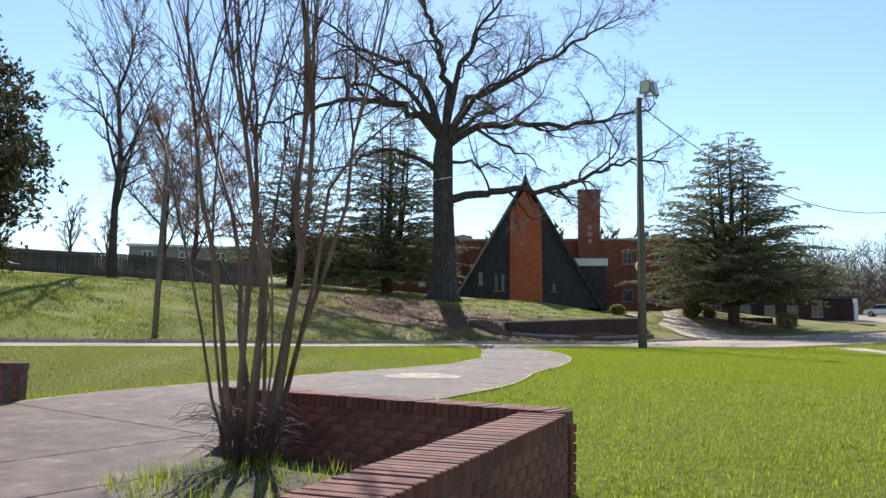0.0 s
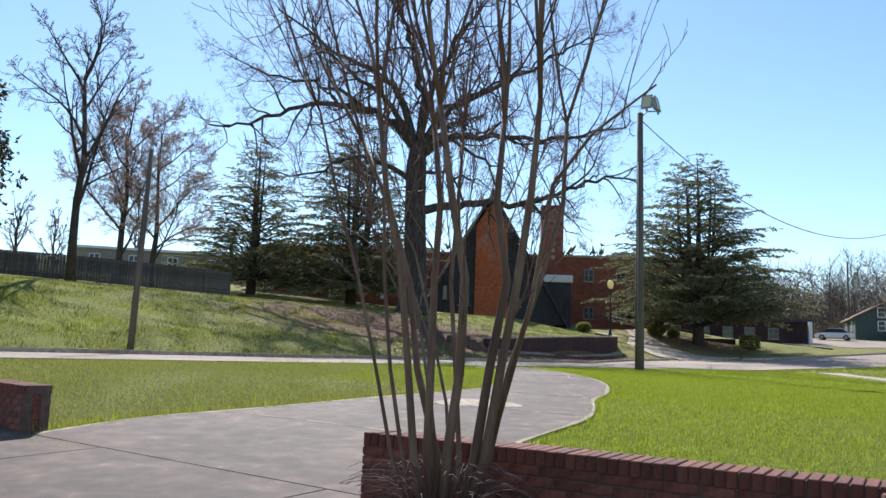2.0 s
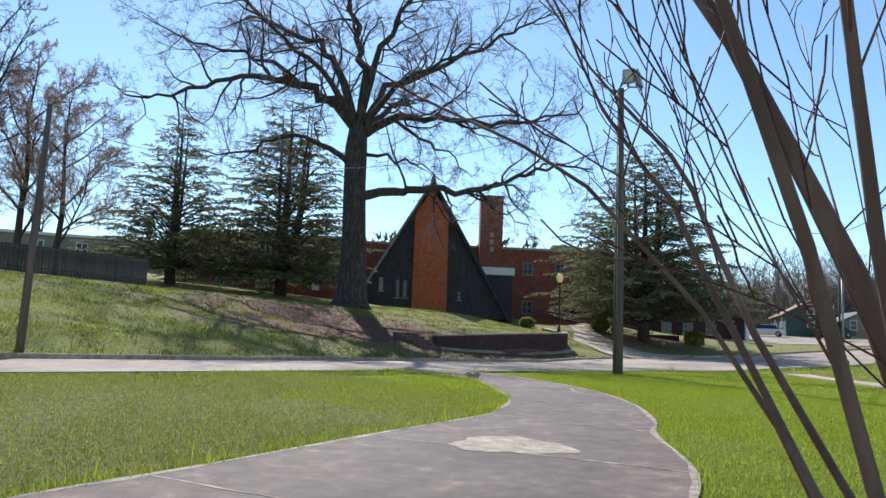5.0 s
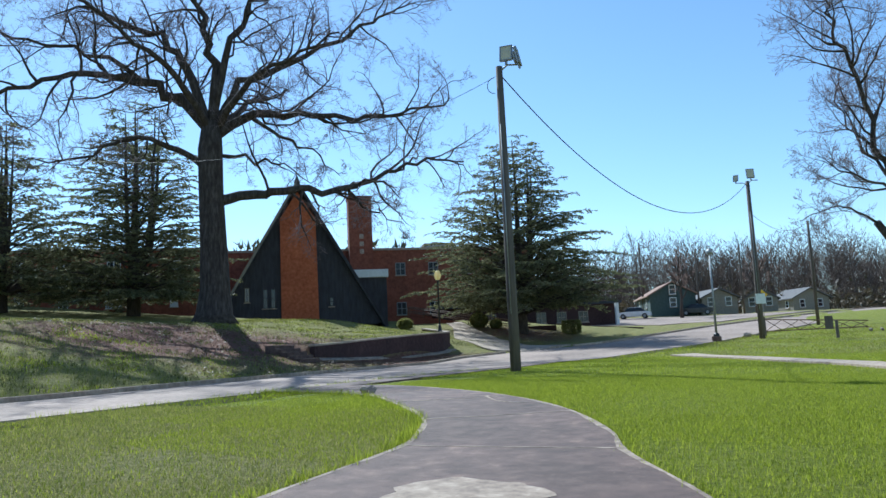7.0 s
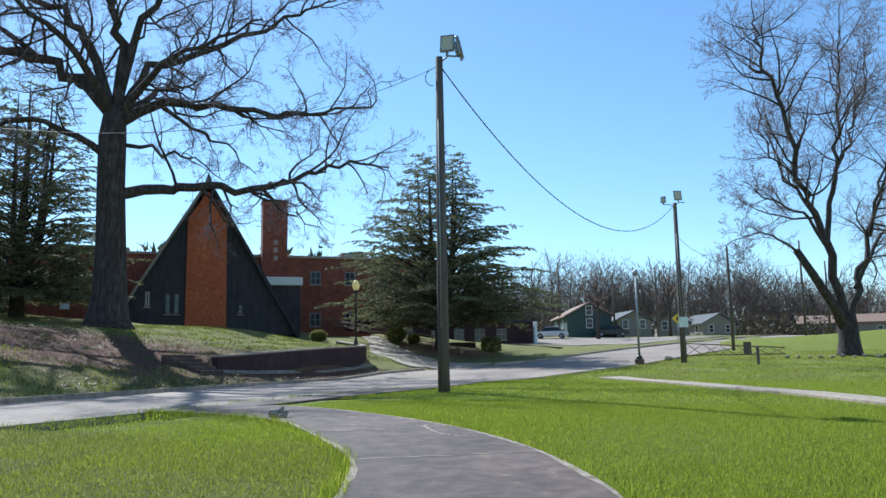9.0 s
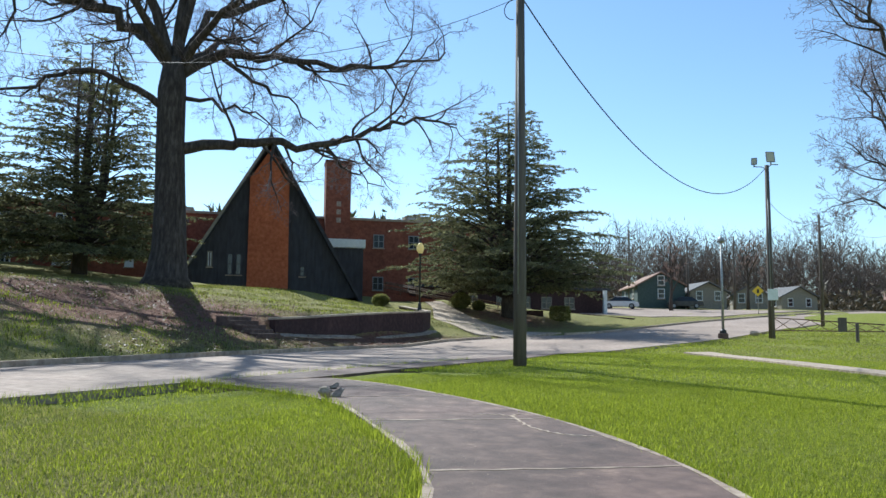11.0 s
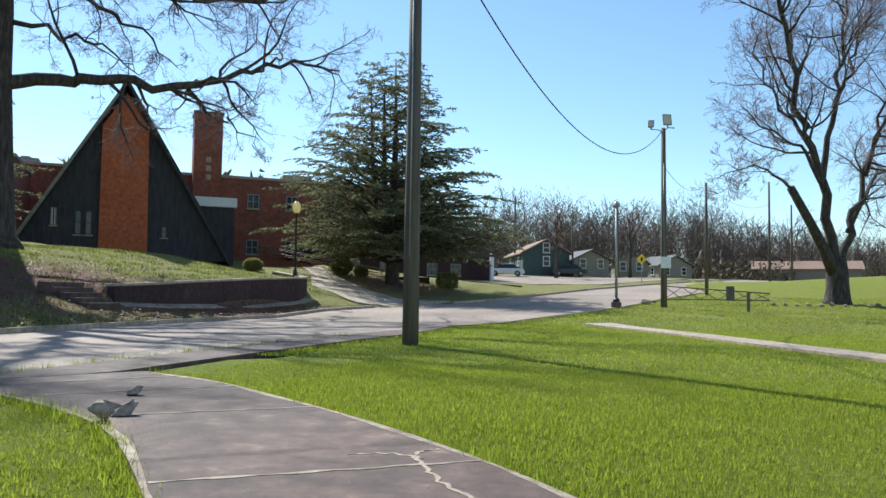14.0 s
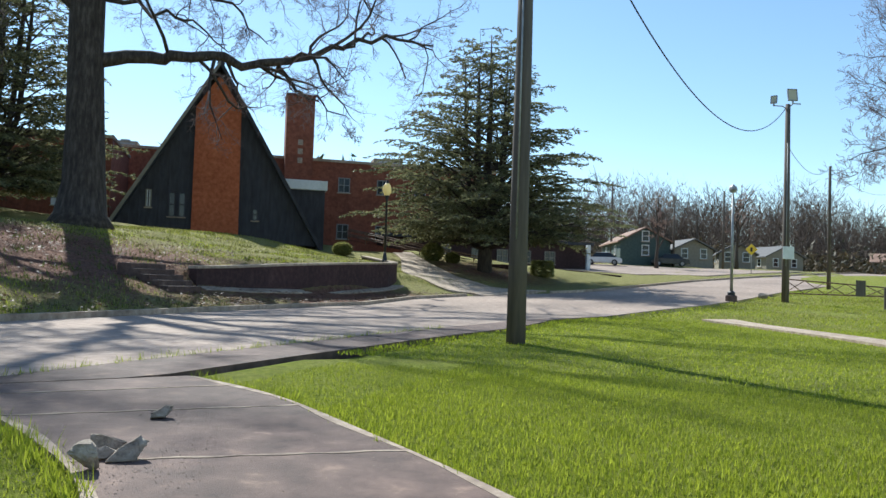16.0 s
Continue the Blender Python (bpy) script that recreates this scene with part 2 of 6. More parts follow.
M_SOIL = mat("planter soil", [(0.3, (0.03, 0.02, 0.012)), (0.5, (0.07, 0.055, 0.028)), (0.7, (0.13, 0.105, 0.055))], 9, 9, 0.95, 0.8, 30)
M_YELLOW = mat("yellow sign paint", [(0.3, (0.75, 0.5, 0.03)), (0.7, (0.85, 0.6, 0.05))], 3, 2, 0.5)
M_CARW = mat("white car paint", [(0.3, (0.7, 0.7, 0.7)), (0.7, (0.8, 0.8, 0.8))], 2, 2, 0.25)
M_CARD = mat("dark car paint", [(0.3, (0.02, 0.02, 0.025)), (0.7, (0.04, 0.04, 0.045))], 2, 2, 0.25)
M_RUBBER = mat("tyre rubber", [(0.3, (0.015, 0.015, 0.015)), (0.7, (0.03, 0.03, 0.03))], 8, 3, 0.9)


# ---- mesh helpers ----
def mesh_ob(name, verts, faces, material, parent=None, label="", smooth=False):
    me = bpy.data.meshes.new(name)
    me.from_pydata(verts, [], faces)
    me.materials.append(material)
    if smooth:
        me.polygons.foreach_set("use_smooth", [True] * len(me.polygons))
    me.update()
    ob = new(name, me)
    if parent is not None:
        ob.parent = parent
    if label:
        tagged(ob, label)
    return ob


def part(name, bm, material, parent, label="", smooth=False):
    me = bpy.data.meshes.new(name)
    bmesh.ops.recalc_face_normals(bm, faces=bm.faces[:])
    bm.to_mesh(me)
    bm.free()
    me.materials.append(material)
    if smooth:
        me.polygons.foreach_set("use_smooth", [True] * len(me.polygons))
    ob = new(name, me)
    if parent is not None:
        ob.parent = parent
    if label:
        tagged(ob, label)
    return ob


def thing(name, m, label, category, group="", kind=""):
    ob = new(name)
    ob.matrix_world = m
    tagged(ob, label, category, group, kind)
    return ob


def box(bm, x0, x1, y0, y1, z0, z1, bevel=0.0, m=None):
    """Adds a box, with small chamfers if wanted."""
    c = Matrix.Translation(((x0 + x1) / 2, (y0 + y1) / 2, (z0 + z1) / 2)) @ Matrix.Diagonal((x1 - x0, y1 - y0, z1 - z0, 1))
    g = bmesh.ops.create_cube(bm, size=1.0, matrix=(m @ c) if m is not None else c)
    if bevel:
        es = list({e for v in g["verts"] for e in v.link_edges})
        bmesh.ops.bevel(bm, geom=es, offset=bevel, segments=1, affect="EDGES")
    return bm


def boxed(x0, x1, y0, y1, z0, z1, bevel=0.0, m=None):
    return box(bmesh.new(), x0, x1, y0, y1, z0, z1, bevel, m)


def lathe(profile, seg=16, m=None):
    """A turned shape from (radius, height) pairs."""
    bm = bmesh.new()
    rings = []
    for r, z in profile:
        rings.append([bm.verts.new((r * math.cos(2 * math.pi * k / seg), r * math.sin(2 * math.pi * k / seg), z)) for k in range(seg)])
    for a, b in zip(rings, rings[1:]):
        for k in range(seg):
            bm.faces.new((a[k], a[(k + 1) % seg], b[(k + 1) % seg], b[k]))
    bm.faces.new(rings[0])
    bm.faces.new(rings[-1])
    if m is not None:
        bm.transform(m)
    return bm


class Tubes:
    """Gathers tapered tubes into one mesh."""

    def __init__(self):
        self.v, self.f = [], []

    def add(self, pts, rads, sides=5):
        pts = [Vector(p) for p in pts]
        base, n, out = len(self.v), len(pts), self.v
        ring = [(math.cos(2 * math.pi * k / sides), math.sin(2 * math.pi * k / sides)) for k in range(sides)]
        for i in range(n):
            p, r = pts[i], rads[i]
            d = (pts[i + 1 if i + 1 < n else i] - pts[i - 1 if i else 0]).normalized()
            a = d.orthogonal().normalized() if i == 0 else (a - d * a.dot(d)).normalized()
            b = d.cross(a)
            px, py, pz = p
            ax, ay, az = a * r
            bx, by, bz = b * r
            for c, s in ring:
                out.append((px + ax * c + bx * s, py + ay * c + by * s, pz + az * c + bz * s))
        for i in range(n - 1):
            o = base + i * sides
            for k in range(sides):
                k2 = k + 1 if k + 1 < sides else 0
                self.f.append((o + k, o + k2, o + sides + k2, o + sides + k))
        self.f.append(tuple(range(base + (n - 1) * sides, base + n * sides)))
        self.f.append(tuple(range(base + sides - 1, base - 1, -1)))

    def ob(self, name, material, parent=None, label="", smooth=True):
        return mesh_ob(name, self.v, self.f, material, parent, label, smooth)


# ---- ground ----
def soft_min(v, c):
    return c - np.logaddexp(0, (c - v) / 1.5) * 1.5


def sstep(a, b, v):
    t = np.clip((v - a) / (b - a), 0, 1)
    return t * t * (3 - 2 * t)


KERB_Y = [-400, -10, 20, 30, 40, 50, 56, 60, 64, 71, 80, 92, 105, 130, 200, 600]
KERB_X = [-27.6, -27.2, -26.6, -26.9, -27.3, -26.9, -24.8, -22.2, -20.2, -17.8, -14.8, -9.9, -3.5, 10.0, 50.0, 280.0]
EDGE_X = [-21.4, -21.2, -20.3, -19.7, -18.7, -15.6, -13.5, -12.5, -11.3, -9.2, -5.8, -1.6, 2.6, 15.0, 55.0, 285.0]
BANK_Y = [-400, -10, 20, 30, 40, 50, 56, 71, 96, 130, 200, 600]
BANK_X = [-27.6, -27.2, -26.6, -26.9, -27.3, -27.2, -26.4, -23.2, -17.0, -9.0, 6.0, 92.0]


def kerb_x(y):
    return np.interp(y, KERB_Y, KERB_X)


def edge_x(y):
    return np.interp(y, KERB_Y, EDGE_X)


def base_z(x, y):
    near = 0.1 + 0.0155 * soft_min(-x, 17) + 0.0385 * soft_min(np.clip(y, -15, None), 20)
    k = sstep(12, 21, -x) * (1 - sstep(18, 24, y))
    z = near * (1 - k) + (1.09 + 0.001 * y) * k
    return z + 0.04 * np.clip(y - 45, 0, 17) + 0.06 * np.clip(y - 62, 0, 53)


# retaining wall beside the drive: line and height of its top
RW = [(-29.5, 36.9), (-29.4, 39.0), (-29.3, 42.0), (-29.0, 47.0), (-28.75, 51.0), (-28.95, 52.6), (-29.6, 53.9), (-30.6, 54.9), (-32.5, 56.4)]
RW_TOP = [2.42, 2.5, 2.66, 2.88, 3.02, 3.08, 3.14, 3.25, 3.5]


def bank_z(x, y):
    z = base_z(x, y)
    foot = np.minimum(np.interp(y, BANK_Y, BANK_X), kerb_x(y))
    s = np.clip(foot - x, 0, None)
    rise = 0.15 + 0.55 * sstep(0, 3.2, s) + 2.5 * sstep(0.5, 15.5, s) + 1.1 * sstep(14, 30, s)
    north = 1 - 0.35 * sstep(54, 62, y) - 0.55 * sstep(74, 92, y)
    return z + np.where(foot - x > 0, rise * north, np.where(kerb_x(y) - x > 0, 0.12, 0))


def ground_z(x, y):
    """Height of the ground: the lawn and road, the bank behind the far kerb, the terrace held by the retaining wall."""
    x, y = np.asarray(x, float), np.asarray(y, float)
    z = bank_z(x, y)
    wx = np.interp(y, [p[1] for p in RW], [p[0] for p in RW])
    wt = np.interp(y, [p[1] for p in RW], RW_TOP)
    win = sstep(36.4, 37.2, y) * (1 - sstep(54.6, 56.2, y))
    back = np.clip(wx - 0.12 - x, 0, None)
    lift = np.clip(wt - 0.1 + 0.11 * back - z, 0, None) * win * sstep(0.0, 0.35, back)
    front = np.clip(z - 1.95, 0, None) * win * (back <= 0)
    knoll = 1.7 * np.exp(-((x - 17) ** 2 + (y - 90) ** 2) / 220)
    return z + lift - front + knoll


def axis_lines(lo, hi, a, b, step):
    out = list(np.arange(a, b + 1e-6, step))
    d, v = step, b
    while v < hi:
        d *= 1.18
        v += d
        out.append(v)
    d, v = step, a
    while v > lo:
        d *= 1.18
        v -= d
        out.insert(0, v)
    return np.array(out)


def build_ground():
    xs, ys = axis_lines(-900, 900, -60, 6, 0.6), axis_lines(-500, 1200, -8, 75, 0.6)
    X, Y = np.meshgrid(xs, ys, indexing="ij")
    Z = ground_z(X, Y)
    bumps = np.array([noise.noise((x * 0.35, y * 0.35, 0)) for x, y in zip(X.ravel(), Y.ravel())]).reshape(X.shape)
    s = kerb_x(Y) - X
    Z = Z + bumps * np.where(s > 1.0, 0.09, 0.012) - np.where((s < 0.4) & (X < edge_x(Y) + 1.4), 0.12, 0)
    nx, ny = X.shape
    idx = np.arange(nx * ny).reshape(nx, ny)
    quads = np.stack([idx[:-1, :-1], idx[1:, :-1], idx[1:, 1:], idx[:-1, 1:]], -1).reshape(-1, 4)
    ob = mesh_ob("ground", np.stack([X, Y, Z], -1).reshape(-1, 3), quads.tolist(), M_LAWN, smooth=True)
    # how dry or littered the cover is, place by place
    x, y, s = X.ravel(), Y.ravel(), s.ravel()
    dry = 0.2 + 0.85 * (1 - sstep(-13, -10, x)) * (1 - sstep(11, 18, y)) * (s < 0) + (0.2 + 0.35 * sstep(12, 26, y) + 0.15 * sstep(36, 42, y)) * (s > 0)
    dry += 0.55 * np.exp(-((x + 14.8) ** 2 + (y - 15.2) ** 2) / 0.35)
    dry += 0.12 * sstep(33, 48, y) * (s < 0)
    oak = np.exp(-((x + 34.5) ** 2 / 60 + (y - 34) ** 2 / 130)) * (s > 0.3)
    lit = 0.78 * oak + 0.5 * np.exp(-((y - 47) / 7.0) ** 2) * ((s > 0.2) & (s < 2.2)) + 0.55 * np.exp(-((x + 29) ** 2 + (y - 68) ** 2) / 60)
    lay = ob.data.color_attributes.new("cover", "FLOAT_COLOR", "POINT")
    lay.data.foreach_set("color", np.stack([dry, lit, 0 * dry, 0 * dry + 1], -1).ravel().astype(np.float32))
    tagged(ob, "wide lawn and grassy bank, green with dry and littered patches", "ground", kind="structure")
    return ob


build_ground()


def strip(name, left, right, n_across, lift, depth, material, parent=None, label="", zf=None):
    """A slab that follows the ground between two lines of points, with sides going down."""
    zf = zf or (lambda x, y: float(base_z(x, y)))
    verts, faces = [], []
    m = n_across + 1
    for (lx, ly), (rx, ry) in zip(left, right):
        for k in range(m):
            f = k / n_across
            x, y = lx + (rx - lx) * f, ly + (ry - ly) * f
            verts.append((x, y, zf(x, y) + lift))
    n = len(left)
    for i in range(n - 1):
        for k in range(n_across):
            faces.append((i * m + k, i * m + k + 1, (i + 1) * m + k + 1, (i + 1) * m + k))
    rim = [i * m for i in range(n)] + [(n - 1) * m + k for k in range(1, m)] + [i * m + m - 1 for i in range(n - 2, -1, -1)] + [k for k in range(m - 2, 0, -1)]
    low = len(verts)
    for v in rim:
        x, y, z = verts[v]
        verts.append((x, y, z - depth))
    for a in range(len(rim)):
        b = (a + 1) % len(rim)
        faces.append((rim[a], rim[b], low + b, low + a))
    ob = mesh_ob(name, verts, faces, material, parent, label)
    return ob


def resample(pts, step):
    out = [pts[0]]
    for (x0, y0), (x1, y1) in zip(pts, pts[1:]):
        n = max(1, int(math.hypot(x1 - x0, y1 - y0) / step))
        out += [(x0 + (x1 - x0) * k / n, y0 + (y1 - y0) * k / n) for k in range(1, n + 1)]
    return out


def road():
    ys = np.concatenate([np.arange(-120, -10, 6.0), np.arange(-10, 80, 1.0), np.arange(80, 420, 6.0)])
    ob = strip("road", [(kerb_x(y) + 0.02, y) for y in ys], [(edge_x(y), y) for y in ys], 8, 0.03, 0.3, M_ROAD)
    tagged(ob, "two-lane street of pale worn asphalt", "road", kind="structure")
    # kerb along the bank
    for run in ([y for y in ys if y < 55], [y for y in ys if y > 59]):
        k = strip("kerb", [(kerb_x(y) - 0.16, y) for y in run], [(kerb_x(y), y) for y in run], 1, 0.17, 0.4, M_CONCW)
        tagged(k, "low concrete kerb at the foot of the bank", "kerb", kind="structure")
    gy = np.concatenate([np.linspace(20.7, 22.6, 5), np.arange(23.0, 47.0)])
    gl = [(edge_x(y) + 0.03, y) for y in gy]
    gr = [(edge_x(y) + 0.03 + min(1.18 * (1 - sstep(33, 46, y)), max(0.04, (y - 20.55) * 0.66)), y) for y in gy]
    gut = strip("gutter", gl, gr, 2, 0.033, 0.2, M_CONC)
    tagged(gut, "cracked grey gutter strip beside the street", "gutter", kind="structure")


road()

PATH_L = [(-12.35, 3.95), (-12.8, 5.6), (-12.76, 7.7), (-12.8, 10.2), (-12.75, 12.9), (-13.0, 14.0), (-13.55, 15.4), (-14.7, 16.9), (-16.2, 18.6), (-17.5, 19.5), (-19.0, 20.2), (-20.25, 20.5)]
PATH_R = [(-7.4, 4.45), (-7.75, 6.2), (-8.2, 8.2), (-8.75, 10.7), (-9.95, 13.1), (-10.45, 14.6), (-11.5, 16.65), (-12.75, 18.3), (-14.3, 19.75), (-15.9, 21.0), (-17.2, 21.95), (-18.65, 22.6)]


def spline(pts, t):
    """A smooth line through points, at parameter t."""
    i = min(int(t), len(pts) - 2)
    f = t - i
    p = [Vector(pts[min(max(i + k, 0), len(pts) - 1)]) for k in (-1, 0, 1, 2)]
    return 0.5 * (2 * p[1] + (p[2] - p[0]) * f + (2 * p[0] - 5 * p[1] + 4 * p[2] - p[3]) * f * f + (3 * p[1] - p[0] - 3 * p[2] + p[3]) * f ** 3)


def footpath():
    root = thing("path", Matrix(), "curving footpath of stained grey concrete slabs", "path", kind="structure")
    cuts = [0, 1.65, 3.0, 4.12, 5.95, 7.3, 8.55, 9.6, 10.4, 11]
    for a, b in zip(cuts, cuts[1:]):
        gap = 0.006
        ts = np.linspace(a + gap, b - gap, 9)
        strip("slab", [tuple(spline(PATH_L, t)) for t in ts], [tuple(spline(PATH_R, t)) for t in ts], 6, 0.035, 0.16, M_CONC, root)
    # pale edge bands along both sides
    for side, pts in (("L", PATH_L), ("R", PATH_R)):
        ts = np.linspace(0.05, 10.9, 60)
        a, b = [], []
        for t in ts:
            p, q = spline(PATH_L, t), spline(PATH_R, t)
            d = (q - p).normalized() * (0.062 + 0.026 * math.sin(t * 5) + 0.02 * math.sin(t * 17))
            if side == "L":
                a.append(tuple(p - d * 0.15)), b.append(tuple(p + d))
            else:
                a.append(tuple(q - d)), b.append(tuple(q + d * 0.15))
        strip("edging", a, b, 1, 0.038, 0.16, M_EDGE, root, "pale worn concrete edge")
    # dusty fill in the joints
    for t in cuts[1:-1]:
        p, q = spline(PATH_L, t), spline(PATH_R, t)
        d = (spline(PATH_L, min(t + 0.05, 10.9)) - p).normalized()
        ks = np.linspace(0.02, 0.98, 24)
        a = [tuple(p.lerp(q, k) - d * (0.018 + 0.014 * math.sin(k * 31 + t))) for k in ks]
        b = [tuple(p.lerp(q, k) + d * (0.018 + 0.014 * math.sin(k * 23 + t * 3))) for k in ks]
        strip("joint_fill", a, b, 1, 0.0395, 0.02, M_EDGE, root)
    # broken corner at the path's edge: two pale cracks meeting
    for c in ([(-13.6, 18.98), (-13.72, 18.82), (-13.66, 18.62), (-13.37, 18.1), (-13.09, 17.8), (-12.79, 17.66), (-12.5, 17.68)], [(-13.64, 18.64), (-13.9, 18.72), (-14.15, 18.6)]):
        n = 8 * (len(c) - 1)
        pts = [spline(c, min(k / 8, len(c) - 1 - 1e-6)) + Vector((0.022 * math.sin(k * 2.3), 0.022 * math.cos(k * 1.7))) for k in range(n + 1)]
        wide = [0.007 + 0.009 * abs(math.sin(k * 1.3)) for k in range(n + 1)]
        strip("crack", [(p.x - w, p.y - w) for p, w in zip(pts, wide)], [(p.x + w, p.y + w) for p, w in zip(pts, wide)], 1, 0.0395, 0.02, M_CONCW, root, "pale crumbling crack")
    # pale mended patch
    n = 44
    ring = []
    for k in range(n):
        w = 2 * math.pi * k / n
        r = 1 + 0.12 * math.sin(3 * w + 1) + 0.05 * math.sin(7 * w) + 0.03 * math.sin(13 * w)
        ring.append((-11.05 + 0.72 * r * math.cos(w) + 0.1 * r * math.sin(w), 10.85 + 0.62 * r * math.sin(w)))
    vs = [(x, y, float(base_z(x, y)) + 0.04) for x, y in ring] + [(-11.05, 10.85, float(base_z(-11.05, 10.85)) + 0.041)]
    mesh_ob("patch", vs, [(k, (k + 1) % n, n) for k in range(n)], M_EDGE, root, "pale mended patch of concrete")


footpath()


def plaza():
    root = thing("plaza", Matrix(), "forecourt of large worn concrete slabs with dark joints", "pavement", kind="structure")
    us = [-14.5, -11.0, -7.85, -6.35, -4.3, -1.5, 2.0, 5.5]
    vs = [3.98, 1.2, -1.6, -4.4, -7.2]
    g = 0.012
    tilt = 0.12

    def warp(u, v):
        return (u + 0.0 * v, v + tilt * (u + 12.2))

    for i, (u0, u1) in enumerate(zip(us, us[1:])):
        for v1, v0 in zip(vs, vs[1:]):
            if u0 > -6.5 and v1 > 3:
                v1 = 2.45 if u0 < -4.4 else 1.2   # planting bed
            if v1 - v0 < 0.2:
                continue
            l = [warp(u0 + g, v) for v in np.linspace(v0 + g, v1 - g, 4)]
            r = [warp(u1 - g, v) for v in np.linspace(v0 + g, v1 - g, 4)]
            strip("slab", l, r, 3, 0.03, 0.15, M_CONC, root)


plaza()


def sidewalk():
    pts = [(-13.7, 45.8), (-12.6, 44.0), (-10.3, 39.3), (-8.5, 34.6), (-6.9, 31.0), (-5.5, 26.2), (-3.0, 18.0), (1.0, 8.0)]
    l = resample(pts, 1.0)
    wdt = [(x + 1.15, y + 0.75) for x, y in l]
    ob = strip("sidewalk", l, wdt, 1, 0.075, 0.2, M_CONCW, zf=lambda x, y: float(ground_z(x, y)))
    tagged(ob, "narrow pale concrete sidewalk across the lawn", "sidewalk", kind="structure")


sidewalk()

# ---- planter walls of brick ----
BR_L, BR_H, BR_W, JOINT = 0.2, 0.062, 0.095, 0.01


def brick_mesh(l, w, h):
    bm = boxed(-l / 2, l / 2, -w / 2, w / 2, -h / 2, h / 2, 0.005)
    me = bpy.data.meshes.new("brick")
    bm.to_mesh(me)
    bm.free()
    me.materials.append(M_BRICK)
    return me


BRICK_ME, CAP_ME, HALF_ME = brick_mesh(BR_L, BR_W, BR_H), brick_mesh(0.33, BR_H, 0.1), brick_mesh(0.095, BR_W, BR_H)
brick_rng = random.Random(5)


def planter_wall(name, p, q, ztop, courses, thick=0.3, label="", both=True, singles=True):
    """A double-leaf brick wall from p to q (left face on the line), with a rowlock coping; bricks are pieces in mortar."""
    d = Vector((q[0] - p[0], q[1] - p[1], 0))
    length = d.length
    ang = math.atan2(d.y, d.x)
    m = Matrix.Translation((p[0], p[1], 0)) @ Matrix.Rotation(ang, 4, "Z")
    root = thing(name, m, label, "planter wall", kind="structure")
    zc = ztop - 0.1
    z0 = zc - courses * (BR_H + JOINT)
    part("mortar_core", boxed(0.012, length - 0.012, 0.008, thick - 0.008, z0 - 0.25, ztop - 0.012), M_MORTAR, root)
    rest_v, rest_f = [], []
    made = 0

    def put(me, x, y, z, rot=0.0):
        o = new("brick", me)
        o.parent = root
        o.matrix_local = Matrix.Translation((x + brick_rng.uniform(-0.002, 0.002), y + brick_rng.uniform(-0.003, 0.003), z)) @ Matrix.Rotation(rot + brick_rng.uniform(-0.012, 0.012), 4, "Z")

    for c in range(courses):
        z = z0 + (c + 0.5) * (BR_H + JOINT)
        off = 0 if c % 2 else (BR_L + JOINT) / 2
        faces_y = [BR_W / 2, thick - BR_W / 2] if both else [BR_W / 2]
        for fy in faces_y:
            x = -off + BR_L / 2
            while x < length + BR_L / 2:
                a, b = max(x - BR_L / 2, 0), min(x + BR_L / 2, length)
                if b - a > 0.17:
                    put(BRICK_ME, (a + b) / 2, fy, z)
                elif b - a > 0.05:
                    put(HALF_ME, (a + b) / 2, fy, z)
                x += BR_L + JOINT
        for ex in (BR_W / 2 - 0.002, length - BR_W / 2 + 0.002):
            put(HALF_ME, ex, thick / 2, z)
    x = 0.04
    while x < length - 0.02:
        o = new("coping_brick", CAP_ME)
        o.parent = root
        o.matrix_local = Matrix.Translation((x, thick / 2, ztop - 0.05 + brick_rng.uniform(-0.003, 0.003))) @ Matrix.Rotation(math.pi / 2 + brick_rng.uniform(-0.02, 0.02), 4, "Z")
        x += BR_H + JOINT
    return root


def bed():
    poly = [(-7.05, 4.12), (-6.4, 3.12), (-4.45, 2.6), (-2.2, 1.0), (-2.6, 2.3), (-3.9, 4.55)]
    cx, cy = -4.9, 3.4
    rng = random.Random(3)
    verts, faces = [], []
    n = 14
    rings = 8
    dense = resample(poly + [poly[0]], 0.25)[:-1]
    for r in range(rings + 1):
        f = r / rings
        for x, y in dense:
            px, py = cx + (x - cx) * (1 - f * 0.98), cy + (y - cy) * (1 - f * 0.98)
            verts.append((px, py, float(base_z(px, py)) + 0.03 + 0.04 * sstep(0, 0.5, f) + rng.uniform(-0.02, 0.02)))
    k = len(dense)
    for r in range(rings):
        for i in range(k):
            j = (i + 1) % k
            faces.append((r * k + i, r * k + j, (r + 1) * k + j, (r + 1) * k + i))
    ob = mesh_ob("planting_bed", verts, faces, M_SOIL, smooth=True)
    tagged(ob, "raised bed of dry soil and litter inside brick walls", "planting bed", kind="structure")


bed()

# ---- chapel frame: u along the front, n towards the street ----
CH_A = radians(35)
CH = Matrix.Translation((-48, 63, 0)) @ Matrix.Rotation(CH_A, 4, "Z")   # local x = u, local -y = towards the street


